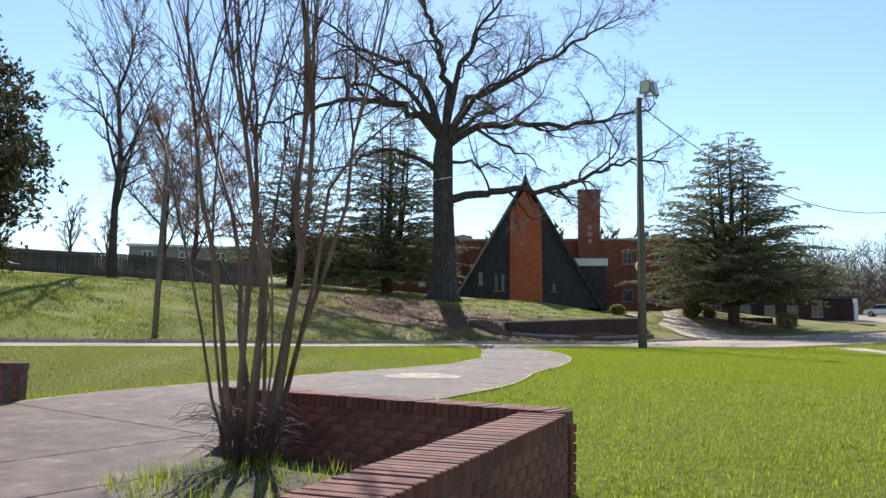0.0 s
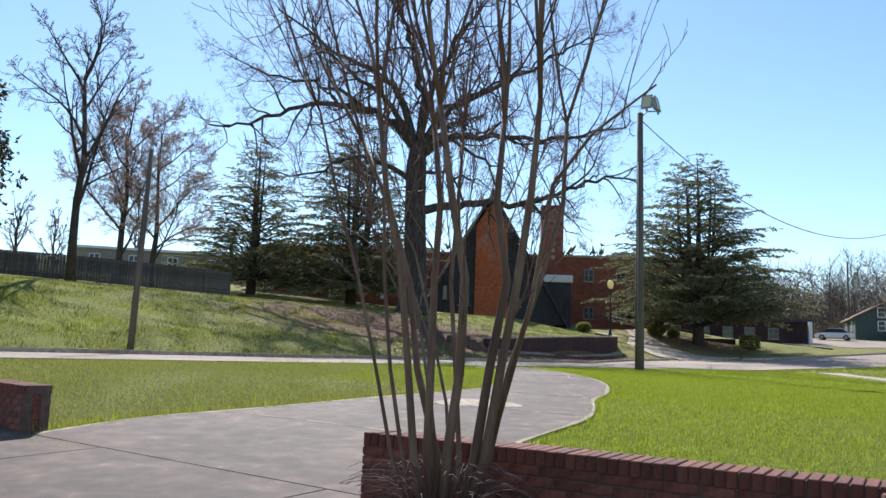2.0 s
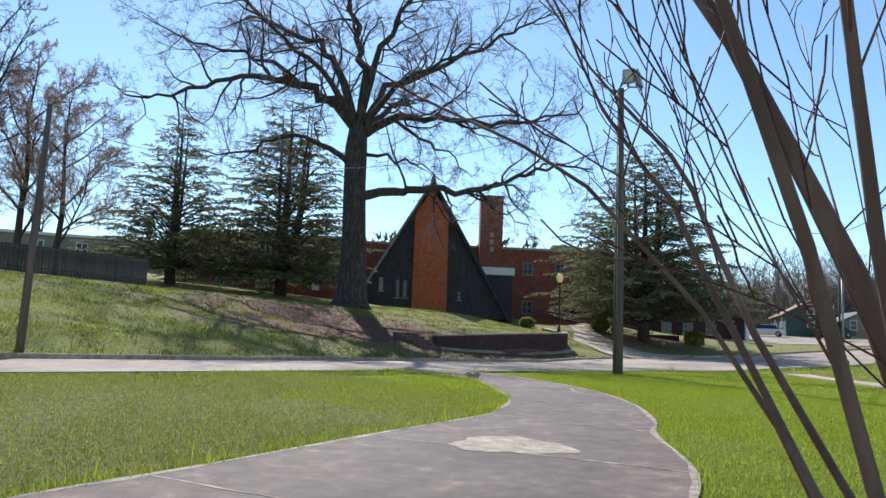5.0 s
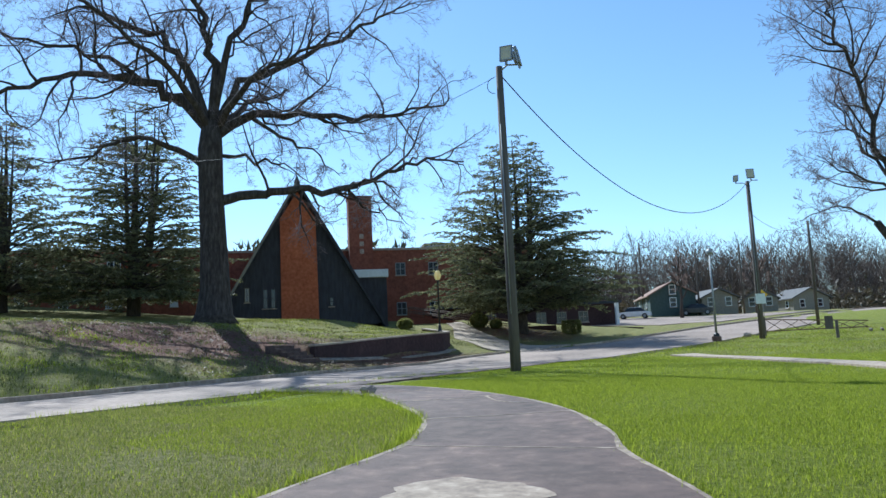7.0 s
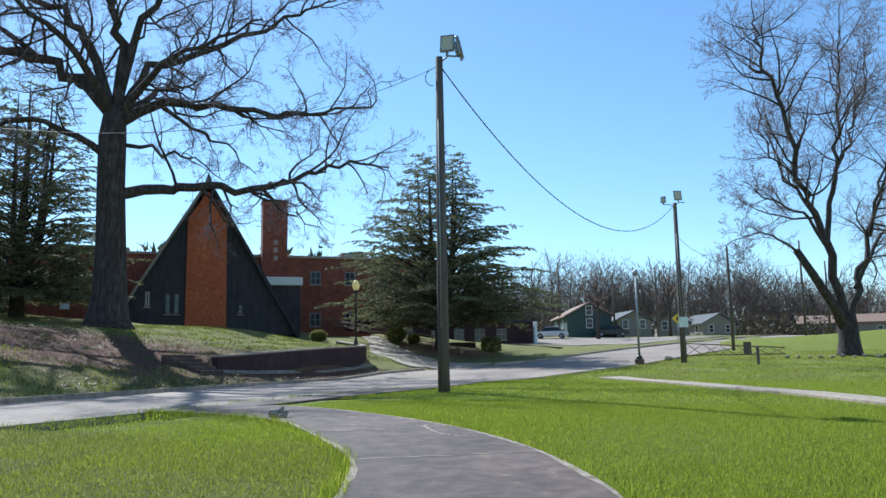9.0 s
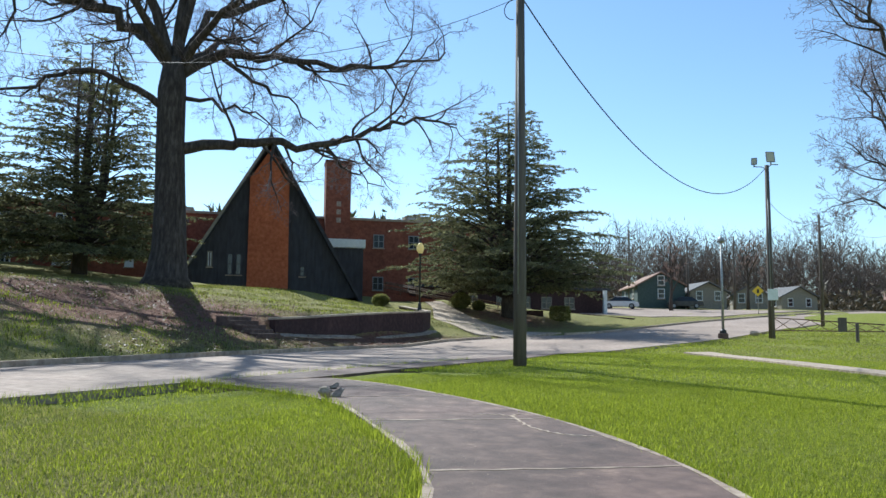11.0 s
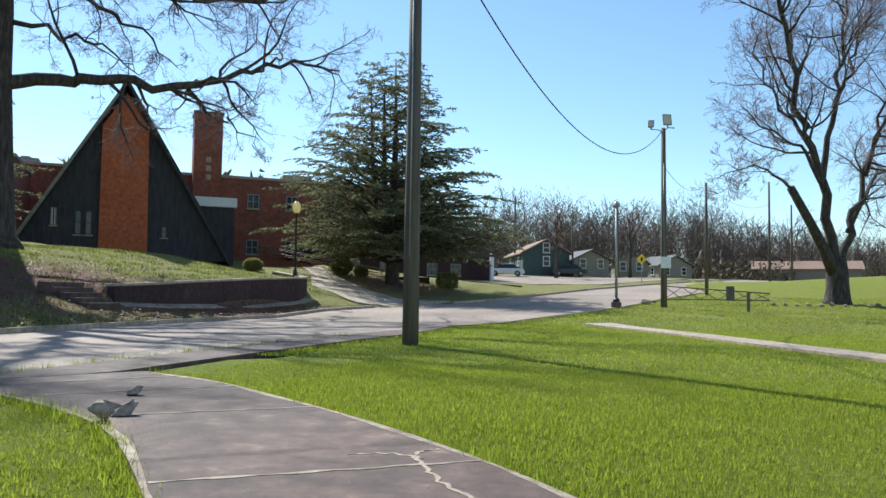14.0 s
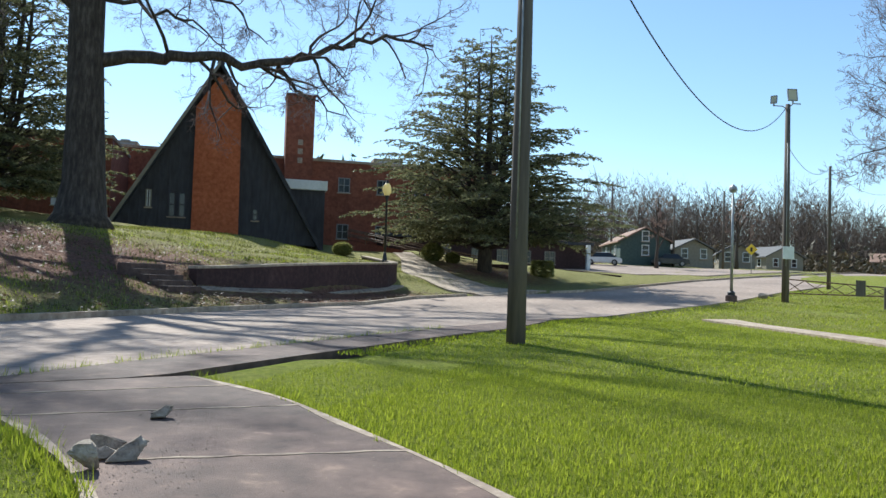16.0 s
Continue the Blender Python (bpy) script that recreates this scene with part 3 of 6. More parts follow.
def church_window(parent, x, z, w, h, y, cols=2, lit=False, trim=None):
    """A framed window set in the wall's face at y (towards -y), with panes and a sill."""
    win = thing("window", Matrix(), "", "")
    for key in ("label", "category"):
        if key in win:
            del win[key]
    win.parent = parent
    win.matrix_local = Matrix.Translation((x, y, z))
    bm = bmesh.new()
    t = 0.09
    box(bm, -w / 2, w / 2, -0.06, 0.05, 0, t)
    box(bm, -w / 2, w / 2, -0.06, 0.05, h - t, h)
    for k in range(cols + 1):
        cx = -w / 2 + t / 2 + (w - t) * k / cols
        box(bm, cx - t / 2, cx + t / 2, -0.055, 0.045, t, h - t)
    box(bm, -w / 2 + t, w / 2 - t, -0.045, 0.04, h * 0.5 - 0.03, h * 0.5 + 0.03)
    part("frame", bm, trim or M_WHITE, win)
    for k in range(cols):
        x0 = -w / 2 + t + (w - t) * k / cols
        # lit panes: brightness painted on as plain white instead of glass
        part("pane", boxed(x0, x0 + (w - t) / cols - t, -0.01, 0.01, t, h - t), M_WHITE if lit else M_GLASS, win)
    part("sill", boxed(-w / 2 - 0.08, w / 2 + 0.08, -0.14, 0.02, -0.08, 0), M_CONCW, win)
    return win


def a_frame_chapel():
    root = thing("chapel", CH, "steep A-frame chapel with dark walls and a tall orange brick panel", "chapel")
    zb, za, hw, depth = 4.6, 17.5, 6.9, 15.0
    zt = 5.6
    slope = hw / (za - zt)

    def half(z):
        return slope * (za - z)

    # front gable wall, dark siding, either side of the brick panel
    for sgn, nm in ((-1, "gable_wall"), (1, "gable_wall")):
        bm = bmesh.new()
        pts = [(sgn * 1.6, zb), (sgn * half(zb), zb), (sgn * 1.6, za - 1.6 / slope)]
        f0 = [bm.verts.new((x, 0.25, z)) for x, z in pts]
        f1 = [bm.verts.new((x, 0.55, z)) for x, z in pts]
        bm.faces.new(f0)
        bm.faces.new(f1)
        for i in range(3):
            j = (i + 1) % 3
            bm.faces.new((f0[i], f0[j], f1[j], f1[i]))
        part(nm, bm, M_DARKWALL, root)
        for k in range(7):
            x = sgn * (2.0 + k * 0.65)
            top = za - abs(x) / slope - 0.5
            part("batten", boxed(x - 0.05, x + 0.05, 0.2, 0.25, zb, top), M_DARKWALL, root)
    # brick panel, its top following the gable
    bm = bmesh.new()
    pts = [(-1.6, zb), (1.75, zb), (1.6, za - 1.6 / slope - 0.3), (0, za - 0.55), (-1.6, za - 1.6 / slope - 0.3)]
    f0 = [bm.verts.new((x, -0.05, z)) for x, z in pts]
    f1 = [bm.verts.new((x, 0.55, z)) for x, z in pts]
    bm.faces.new(f0)
    bm.faces.new(f1)
    for i in range(5):
        j = (i + 1) % 5
        bm.faces.new((f0[i], f0[j], f1[j], f1[i]))
    part("brick_panel", bm, M_BRICKP, root, "orange brick panel up the gable")
    # roof slopes with overhang and fascia
    for sgn in (-1, 1):
        bm = bmesh.new()
        e, r = 0.35, 0.32
        pts = [(sgn * (half(zb - 0.3) + r), zb - 0.3), (0, za + 0.45), (0, za), (sgn * half(zb - 0.3), zb - 0.3)]
        f0 = [bm.verts.new((x, -0.55, z)) for x, z in pts]
        f1 = [bm.verts.new((x, depth, z)) for x, z in pts]
        bm.faces.new(f0)
        bm.faces.new(f1)
        for i in range(4):
            j = (i + 1) % 4
            bm.faces.new((f0[i], f0[j], f1[j], f1[i]))
        part("roof", bm, M_SHINGLE, root, "dark shingled roof slope")
        bm = bmesh.new()
        pts = [(sgn * (half(zb - 0.3) + r + 0.02), zb - 0.3), (0, za + 0.47), (0, za + 0.1), (sgn * (half(zb - 0.3) + 0.06), zb - 0.3)]
        f0 = [bm.verts.new((x, -0.62, z)) for x, z in pts]
        f1 = [bm.verts.new((x, -0.55, z)) for x, z in pts]
        bm.faces.new(f0)
        bm.faces.new(f1)
        for i in range(4):
            j = (i + 1) % 4
            bm.faces.new((f0[i], f0[j], f1[j], f1[i]))
        # left fascia paler: sunlight along that roof edge put into its colour
        part("fascia", bm, M_GREYH if sgn < 0 else M_DARKWALL, root)
    # small finial and cross at the peak
    part("finial", lathe([(0.3, za + 0.2), (0.12, za + 0.7), (0.05, za + 0.9)], 8, Matrix.Translation((0, -0.3, 0))), M_SHINGLE, root)
    bm = boxed(-0.035, 0.035, -0.335, -0.265, za + 0.85, za + 2.1)
    box(bm, -0.33, 0.33, -0.33, -0.27, za + 1.6, za + 1.67)
    part("cross", bm, M_BLACK, root, "thin dark metal cross")
    for x, z, w, h in ((-4.6, 6.9, 0.4, 1.3), (-3.0, 6.3, 0.5, 1.8), (-2.3, 6.3, 0.5, 1.8), (2.9, 6.3, 0.45, 0.9)):
        church_window(root, x, z, w, h, 0.22, 1, x < -4, M_GREYH if x < -4 else M_DARKWALL)
    return root


a_frame_chapel()


def entry_block():
    root = thing("entry_block", CH, "dark low entry wing with a pale flat fascia", "entry wing")
    part("wall", boxed(4.3, 8.2, 1.6, 12, 3.6, 9.0), M_DARKWALL, root)
    part("fascia", boxed(4.3, 8.35, 1.35, 12, 9.0, 9.75, 0.03), M_WHITE, root, "pale painted fascia")


entry_block()


def main_building():
    root = thing("main_building", CH, "long two-storey orange brick building with flat roof", "building")
    y0, top = 15.5, 13.4
    part("wall", boxed(-24.0, 27.2, y0, y0 + 12, 2.2, top), M_BRICKF, root)
    part("parapet", boxed(-24.1, 27.3, y0 - 0.12, y0 + 12.1, top, top + 0.25), M_CONCW, root, "pale stone coping")
    for x in (-22, -18.5, -15, -11.5, -8.6, 11.6, 15.4, 19.2, 23.0):
        church_window(root, x, 10.5, 1.15, 1.45, y0 - 0.02, 2, trim=M_TRIM)
    for x in (11.6, 15.4, 19.2, 22.0, 24.6):
        church_window(root, x, 6.0, 1.15, 1.45, y0 - 0.02, 2, trim=M_TRIM)
    return root


main_building()


def low_wing():
    root = thing("low_wing", CH, "single-storey brick wing with flat roof", "building")
    # wall takes the darkened brick, standing for shade
    part("wall", boxed(15.0, 36.0, 12.0, 15.4, 2.0, 6.3), M_BRICK_SHADE, root)
    part("roof_edge", boxed(14.8, 36.4, 11.6, 15.4, 6.3, 6.6), M_SHINGLE, root)
    for x in (21.0, 24.2, 26.8, 29.2, 31.8):
        church_window(root, x, 4.3, 1.15, 1.25, 11.98, 2, trim=M_GREYH)
    for x in (35.2,):
        part("porch_post", boxed(x, x + 0.35, 10.6, 10.95, 2.2, 6.3), M_WHITE, root)


low_wing()


def chimney():
    root = thing("chimney", CH, "tall square orange brick chimney with pale inset blocks", "chimney")
    part("shaft", boxed(5.8, 8.4, 14.2, 16.6, 3.0, 19.2), M_BRICKF, root)
    part("cap", boxed(5.72, 8.48, 14.12, 16.68, 19.2, 19.45), M_BRICK, root)
    for z in (12.9, 13.75, 14.6):
        part("block", boxed(6.95, 7.4, 14.12, 14.2, z, z + 0.5), M_CONCW, root, "pale inset block")


chimney()


def left_wing():
    root = thing("left_wing", CH, "dark two-storey brick wing in the shade of cedars", "building")
    part("wall", boxed(-26.0, -7.6, 3.0, 13.0, 4.2, 12.1), M_BRICKF, root)
    part("parapet", boxed(-26.1, -7.5, 2.9, 13.1, 12.1, 12.35), M_CONCW, root)
    for x, w in ((-24.2, 0.8), (-20.6, 0.8), (-16.4, 1.4), (-11.2, 0.7)):
        church_window(root, x, 6.9, w, 1.7, 2.98, 2, lit=x in (-16.4, -11.2))
    for x in (-24.2, -20.6, -16.4, -11.2):
        church_window(root, x, 9.6, 1.2, 1.6, 2.98, 2)


left_wing()


# ---- poles ----
def flood(parent, m, big=1.0):
    """A boxy floodlight facing local -y."""
    h = thing("floodlight", Matrix(), "", "")
    for key in ("label", "category"):
        if key in h:
            del h[key]
    h.parent = parent
    h.matrix_local = m
    w, t = 0.24 * big, 0.31 * big
    bm = boxed(-w, w, 0, 0.09, -t, t, 0.025)
    box(bm, -w * 0.62, w * 0.62, 0.09, 0.2, -t * 0.62, t * 0.62, 0.03)
    part("housing", bm, M_METAL, h)
    bm = bmesh.new()
    for x0, x1, z0, z1 in ((-w, w, t - 0.05, t), (-w, w, -t, -t + 0.05), (-w, -w + 0.05, -t + 0.05, t - 0.05), (w - 0.05, w, -t + 0.05, t - 0.05)):
        box(bm, x0, x1, -0.035, 0, z0, z1, 0.008)
    part("rim", bm, M_METAL, h)
    part("glass", boxed(-w + 0.05, w - 0.05, -0.015, -0.003, -t + 0.05, t - 0.05), M_LENS, h, "amber floodlight glass")
    part("bracket", boxed(-0.04, 0.04, 0.02, 0.1, -t - 0.14, -t), M_METAL, h)


def light_pole(x, y, height, r0, r1, heads, lean=(0, 0), sign=False):
    z = float(ground_z(x, y))
    root = thing("floodlight_pole", Matrix.Translation((x, y, z)), "tall weathered wooden pole carrying boxy floodlights", "light pole", "floodlight poles")
    tb = Tubes()
    tb.add([(0, 0, -0.3), (lean[0] * 0.3, lean[1] * 0.3, height * 0.3), (lean[0], lean[1], height)], [r0, r0 * 0.92, r1], 14)
    tb.ob("pole", M_WOODP, root)
    arm = Tubes()
    ca, sa_ = math.cos(radians(20)), math.sin(radians(20))
    reach = [(0.0, -0.35), (0.1, -0.12), (0.3, 0.05), (0.72, 0.04)]
    arm.add([(lean[0] + d * ca, lean[1] + d * sa_, height + z) for d, z in reach], [0.035] * 4, 8)
    if heads[1][0] < 0:
        arm.add([(lean[0] + d * ca, lean[1] + d * sa_, height + z) for d, z in ((0, -0.3), (-0.3, -0.12), (-0.8, -0.1))], [0.03] * 3, 8)
    arm.ob("arm", M_METAL, root, "curved steel lamp arm")
    for dx, dz, rz, s in heads:
        flood(root, Matrix.Translation((lean[0] + dx * ca, lean[1] + dx * sa_, height + dz)) @ Matrix.Rotation(radians(rz), 4, "Z") @ Matrix.Rotation(radians(-12), 4, "X"), s)
    tbb = Tubes()
    tbb.add([(0.0, -r0, 2.0), (0.0, -r0 * 0.95, height * 0.8)], [0.02, 0.02], 6)
    tbb.ob("conduit", M_METAL, root)
    if sign:
        part("sign", boxed(-0.35, 0.35, -r0 - 0.05, -r0 - 0.02, 2.4, 3.1, 0.01, Matrix.Rotation(radians(30), 4, "Z")), M_WHITE, root, "small white rectangular sign")
    return root


light_pole(-16.87, 30.1, 11.0, 0.19, 0.12, [(0.28, 0.5, 4, 1.0), (0.72, 0.36, 98, 1.05)])
loop = Tubes()
loop.add([(-17.05 - 0.28 * math.sin(k * 0.45), 30.02, 11.72 - 0.3 * (1 - math.cos(k * 0.45))) for k in range(8)], [0.014] * 8, 5)
tagged(loop.ob("cable_loop", M_BLACK), "slack loop of black cable beside the pole top", "cable")
light_pole(-9.6, 62.24, 11.1, 0.2, 0.13, [(0.25, 0.55, 20, 1.15), (-0.8, 0.25, -15, 0.75)], sign=True)


# ---- trees ----
def grow(rng, tubes, p, d, length, r, level, P):
    """Grows a branch and its children; tubes[level] takes the wood."""
    n = P["segs"][level]
    pts, rads = [Vector(p)], [r]
    d = Vector(d).normalized()
    step = length / n
    for k in range(n):
        w = P["wander"][level]
        d = (d + Vector((rng.gauss(0, w), rng.gauss(0, w), rng.gauss(0, w) + P["lift"][level]))).normalized()
        pts.append(pts[-1] + d * step)
        rads.append(max(r * (1 - (k + 1) / n * P["taper"][level]), P["rmin"]))
    tubes[level].add(pts, rads, P["sides"][level])
    sprout(rng, tubes, pts, rads, length, level, P)


def sprout(rng, tubes, pts, rads, length, level, P):
    """Sets the next order of branches along a branch."""
    if level + 1 >= len(P["segs"]):
        return
    n = len(pts) - 1
    kids = P["kids"][level]
    kids = int(kids * length / P["ref"][level] + rng.random()) if P["ref"][level] else kids
    for c in range(kids):
        f = P["first"][level] + (1 - P["first"][level]) * (c + rng.random()) / max(kids, 1)
        x = min(f * n, n - 1e-3)
        i = int(x)
        q = pts[i].lerp(pts[i + 1], x - i)
        axis = (pts[i + 1] - pts[i]).normalized()
        side = axis.orthogonal().normalized()
        side.rotate(Matrix.Rotation(rng.uniform(0, 2 * math.pi), 3, axis))
        a = radians(rng.gauss(P["angle"][level], 10))
        cd = axis * math.cos(a) + side * math.sin(a)
        cl = length * P["ratio"][level] * (1.1 - 0.6 * f) * rng.uniform(0.7, 1.25)
        if level == 0:
            cl = min(cl, P.get("longest", 99.0) * rng.uniform(0.6, 1.0))
        cr = max(min(rads[i] * 0.62, rads[0] * P["rratio"][level]), P["rmin"])
        grow(rng, tubes, q, cd, cl, cr, level + 1, P)


def led_limb(rng, tubes, line, r, P):
    """A main limb led through given points, crooked between them, with its branches."""
    line = [Vector(p) for p in line]
    n = 4 * (len(line) - 1)
    pts = [spline(line, k / 4) for k in range(n)] + [line[-1]]
    pts = [p + Vector((rng.gauss(0, 0.16), rng.gauss(0, 0.16), rng.gauss(0, 0.16))) * (2 < k < n) for k, p in enumerate(pts)]
    length = sum((b - a).length for a, b in zip(pts, pts[1:]))
    rads = [max(r * (1 - 0.86 * (k / n) ** 0.8), P["rmin"]) for k in range(n + 1)]
    tubes[0].add(pts, rads, P["sides"][0])
    sprout(rng, tubes, pts, rads, length, 0, P)


def bare_tree(name, x, y, trunk_pts, trunk_r, limbs, P, label, seed, bark, twig, z=None, group="", split=2, lines=()):
    """A leafless tree: trunk through points, limbs as (start fraction, direction, length, radius), led limbs as (points, radius)."""
    rng = random.Random(seed)
    z = float(ground_z(x, y)) - 0.1 if z is None else z
    root = thing(name, Matrix.Translation((x, y, z)), label, "tree", group)
    tr = Tubes()
    tr.add(trunk_pts, trunk_r, 14)
    tr.ob("trunk", bark, root)
    tubes = [Tubes() for _ in P["segs"]]
    tp = [Vector(p) for p in trunk_pts]
    for line, r in lines:
        lead = Tubes()
        led_limb(rng, [lead] + tubes[1:], line, r, P)
        lead.ob("limb", bark, root)
    for f, d, ln, r in limbs:
        xx = min(f * (len(tp) - 1), len(tp) - 1 - 1e-3)
        i = int(xx)
        lv = [Tubes() for _ in range(1)]
        own = [lv[0]] + tubes[1:]
        grow(rng, own, tp[i].lerp(tp[i + 1], xx - i), d, ln, r * P.get("thin", 1.0), 0, P)
        lv[0].ob("limb", bark, root)
    for k in range(1, len(tubes)):
        if tubes[k].v:
            tagged(tubes[k].ob("branchwork" if k < split else "crown", bark if k < split else twig, root), kind="stuff")
    return root


OAK = dict(segs=[9, 7, 5, 4, 3], wander=[0.19, 0.3, 0.34, 0.34, 0.3], lift=[0.02, 0.03, 0.03, 0.04, 0.05], taper=[0.8, 0.85, 0.85, 0.8, 0.6], rmin=0.0068, longest=7.0,
           sides=[9, 6, 4, 3, 3], kids=[10, 7, 6, 4], ref=[11, 0, 0, 0], first=[0.22, 0.2, 0.15, 0.1], angle=[54, 50, 48, 46], ratio=[0.45, 0.5, 0.5, 0.55], rratio=[0.25, 0.42, 0.45, 0.6])
RV = Vector((0.76, 0.65, 0))    # across the view
FV = Vector((-0.65, 0.76, 0))   # away


def rd(right, up, away=0.0):
    return RV * right + Vector((0, 0, up)) + FV * away


def led(*points):
    """A limb's course from (right, up, away) triples."""
    return [rd(*p) for p in points]


def oak_tree():
    lines = [
        (led((0, 7.9, 0), (2.5, 8.5, 0), (5.5, 8.8, 0), (9.2, 9.0, 0), (11.7, 10.2, 0.2), (14.8, 11.2, 0.3), (17.8, 11.3, 0.4)), 0.4),
        (led((9.0, 8.9, 0), (10.5, 7.6, 0.3), (11.6, 7.3, 0.4), (13.0, 5.8, 0.3)), 0.13),
        (led((0, 12.6, 0), (-2.2, 14.9, 0), (-4.6, 16.1, 0.2), (-7, 16.4, 0.3), (-10.4, 15.7, 0.2), (-13.6, 14.4, 0), (-16.6, 14.2, 0)), 0.42),
        (led((-4.4, 16, 0.2), (-7, 18.0, 0.8), (-10.5, 18.8, 1.4), (-14, 19.6, 1.8), (-16.4, 21, 2)), 0.2),
        (led((-0.3, 13, 0), (-1.7, 17.2, 0.4), (-3.5, 19.3, 0.8), (-6, 20.5, 1.0), (-9.5, 22.8, 1.0), (-12, 24.4, 1)), 0.38),
        (led((0, 13, 0), (0.1, 17.5, 0), (-0.5, 20.5, 0), (-1.6, 23.4, 0), (-2.4, 26.4, 0)), 0.42),
        (led((0.1, 14.5, 0), (1.3, 19, -0.6), (3.2, 22.4, -1), (5.6, 26, -1.2)), 0.34),
        (led((0.2, 13, 0), (1.9, 16.2, 0.3), (5.6, 18.2, 0.4), (9, 20, 0.4), (12, 22, 0.3), (14.2, 23.4, 0.3)), 0.33),
        (led((0.2, 12.5, 0), (2.6, 14, 0), (5.8, 14.3, 0.2), (9.6, 14.2, 0.2), (13, 14.7, 0.1), (16.8, 16, 0)), 0.38),
        (led((2.4, 13.9, 0), (4.3, 12.6, -0.2), (6.3, 11.5, -0.4), (8.4, 9.8, -0.5)), 0.17),
        (led((0.3, 13, 0), (1.8, 15.0, -2.2), (4.5, 16.4, -4.6), (7.5, 17.4, -7)), 0.32),
        (led((-0.2, 10.0, 0), (-2.7, 11.7, -0.5), (-5.4, 11.7, -0.8), (-8, 10.4, -1), (-11.5, 10.1, -1)), 0.26),
        (led((0.3, 11.1, 0), (2.8, 11, 0.4), (4.8, 10.5, 0.7), (7, 9.8, 1)), 0.16),
        (led((-0.2, 12.8, 0), (-2, 15.5, 3), (-3.5, 17.5, 6), (-4.5, 18.6, 9.5)), 0.34),
        (led((0.2, 12.8, 0), (1.8, 15.5, 3.2), (4, 17.5, 6.5), (5.5, 18.6, 10)), 0.34),
        (led((-0.2, 12.8, 0), (-2.2, 15.6, -2.4), (-5.5, 17.4, -5), (-8, 18.4, -7.4)), 0.32),
    ]
    bare_tree("oak_tree", -42.0, 44.4, [(0, 0, -0.4), (0, 0, 0.5), (0.05, 0.05, 2), (0, 0, 5), (-0.1, -0.1, 8.5), (-0.15, -0.1, 11.5), (-0.1, 0, 13.4)],
              [1.75, 1.2, 0.98, 0.86, 0.8, 0.8, 0.62], [], OAK, "huge bare spreading oak with a thick dark trunk", 11, M_BARK, M_TWIG, z=4.4, split=2, lines=lines)


oak_tree()

MID = dict(segs=[8, 6, 4, 3], wander=[0.1, 0.16, 0.2, 0.2], lift=[0.05, 0.06, 0.06, 0.06], taper=[0.85, 0.85, 0.8, 0.6], rmin=0.011,
           sides=[6, 4, 3, 3], kids=[9, 7, 6], ref=[7, 0, 0], first=[0.2, 0.15, 0.1], angle=[42, 42, 40], ratio=[0.42, 0.48, 0.5], rratio=[0.5, 0.5, 0.6])


def forest_tree(name, x, y, h, r, label, seed, bark, twig, spread=0.6, nlimb=9, fork=0.35, z=None, group="", P=MID):
    rng = random.Random(seed)
    limbs = []
    for k in range(nlimb):
        w = 2 * math.pi * (k * 0.382 + rng.uniform(-0.05, 0.05))
        f = fork + (1 - fork) * k / (nlimb - 1)
        up = rng.uniform(0.7, 1.3)
        limbs.append((min(f, 0.98), (math.cos(w) * spread, math.sin(w) * spread, up), h * (0.5 - 0.2 * f) * rng.uniform(0.8, 1.15), r * (0.55 - 0.25 * f)))
    limbs.append((0.98, (0.1, 0, 1), h * 0.3, r * 0.4))
    tp = [(0, 0, -0.2)] + [(rng.uniform(-0.03, 0.03) * h * k / 5, rng.uniform(-0.03, 0.03) * h * k / 5, h * 0.72 * k / 5) for k in range(1, 6)]
    tr = [r * 1.25] + [r * (1 - 0.14 * k) for k in range(1, 6)]
    return bare_tree(name, x, y, tp, tr, limbs, P, label, seed, bark, twig, z=z, group=group)


forest_tree("bare_tree", -43.0, 18.6, 15.5, 0.25, "slender bare tree with a dark trunk on the bank", 21, M_DARKBARK, M_TWIG, 0.55)
HAZE = dict(MID, thin=0.8, segs=[8, 6, 5, 4], wander=[0.12, 0.2, 0.24, 0.24], kids=[13, 10, 9], ref=[7, 0, 0], angle=[46, 46, 46], ratio=[0.5, 0.5, 0.5], rratio=[0.4, 0.4, 0.5], rmin=0.011)
forest_tree("budding_tree", -55.3, 27.6, 14.5, 0.27, "bare tree with a haze of pink buds", 22, M_DARKBARK, M_PINK, 0.95, 10, 0.2, group="budding trees", P=HAZE)
forest_tree("budding_tree", -54.6, 29.9, 13.5, 0.24, "bare tree with a haze of pink buds", 23, M_DARKBARK, M_PINK, 1.1, 10, 0.2, group="budding trees", P=HAZE)


def needles(rng, verts, faces, p, d, size):
    """A small tuft: three thin blades about d."""
    side = d.orthogonal().normalized()
    for k in range(2):
        s = side.copy()
        s.rotate(Matrix.Rotation(rng.uniform(0, 6.28), 3, d))
        tip = p + (d + s * rng.uniform(0.2, 0.9)).normalized() * size
        w = d.cross(s).normalized() * size * 0.22
        b = len(verts)
        verts += [p - w, p + w, tip]
        faces.append((b, b + 1, b + 2))


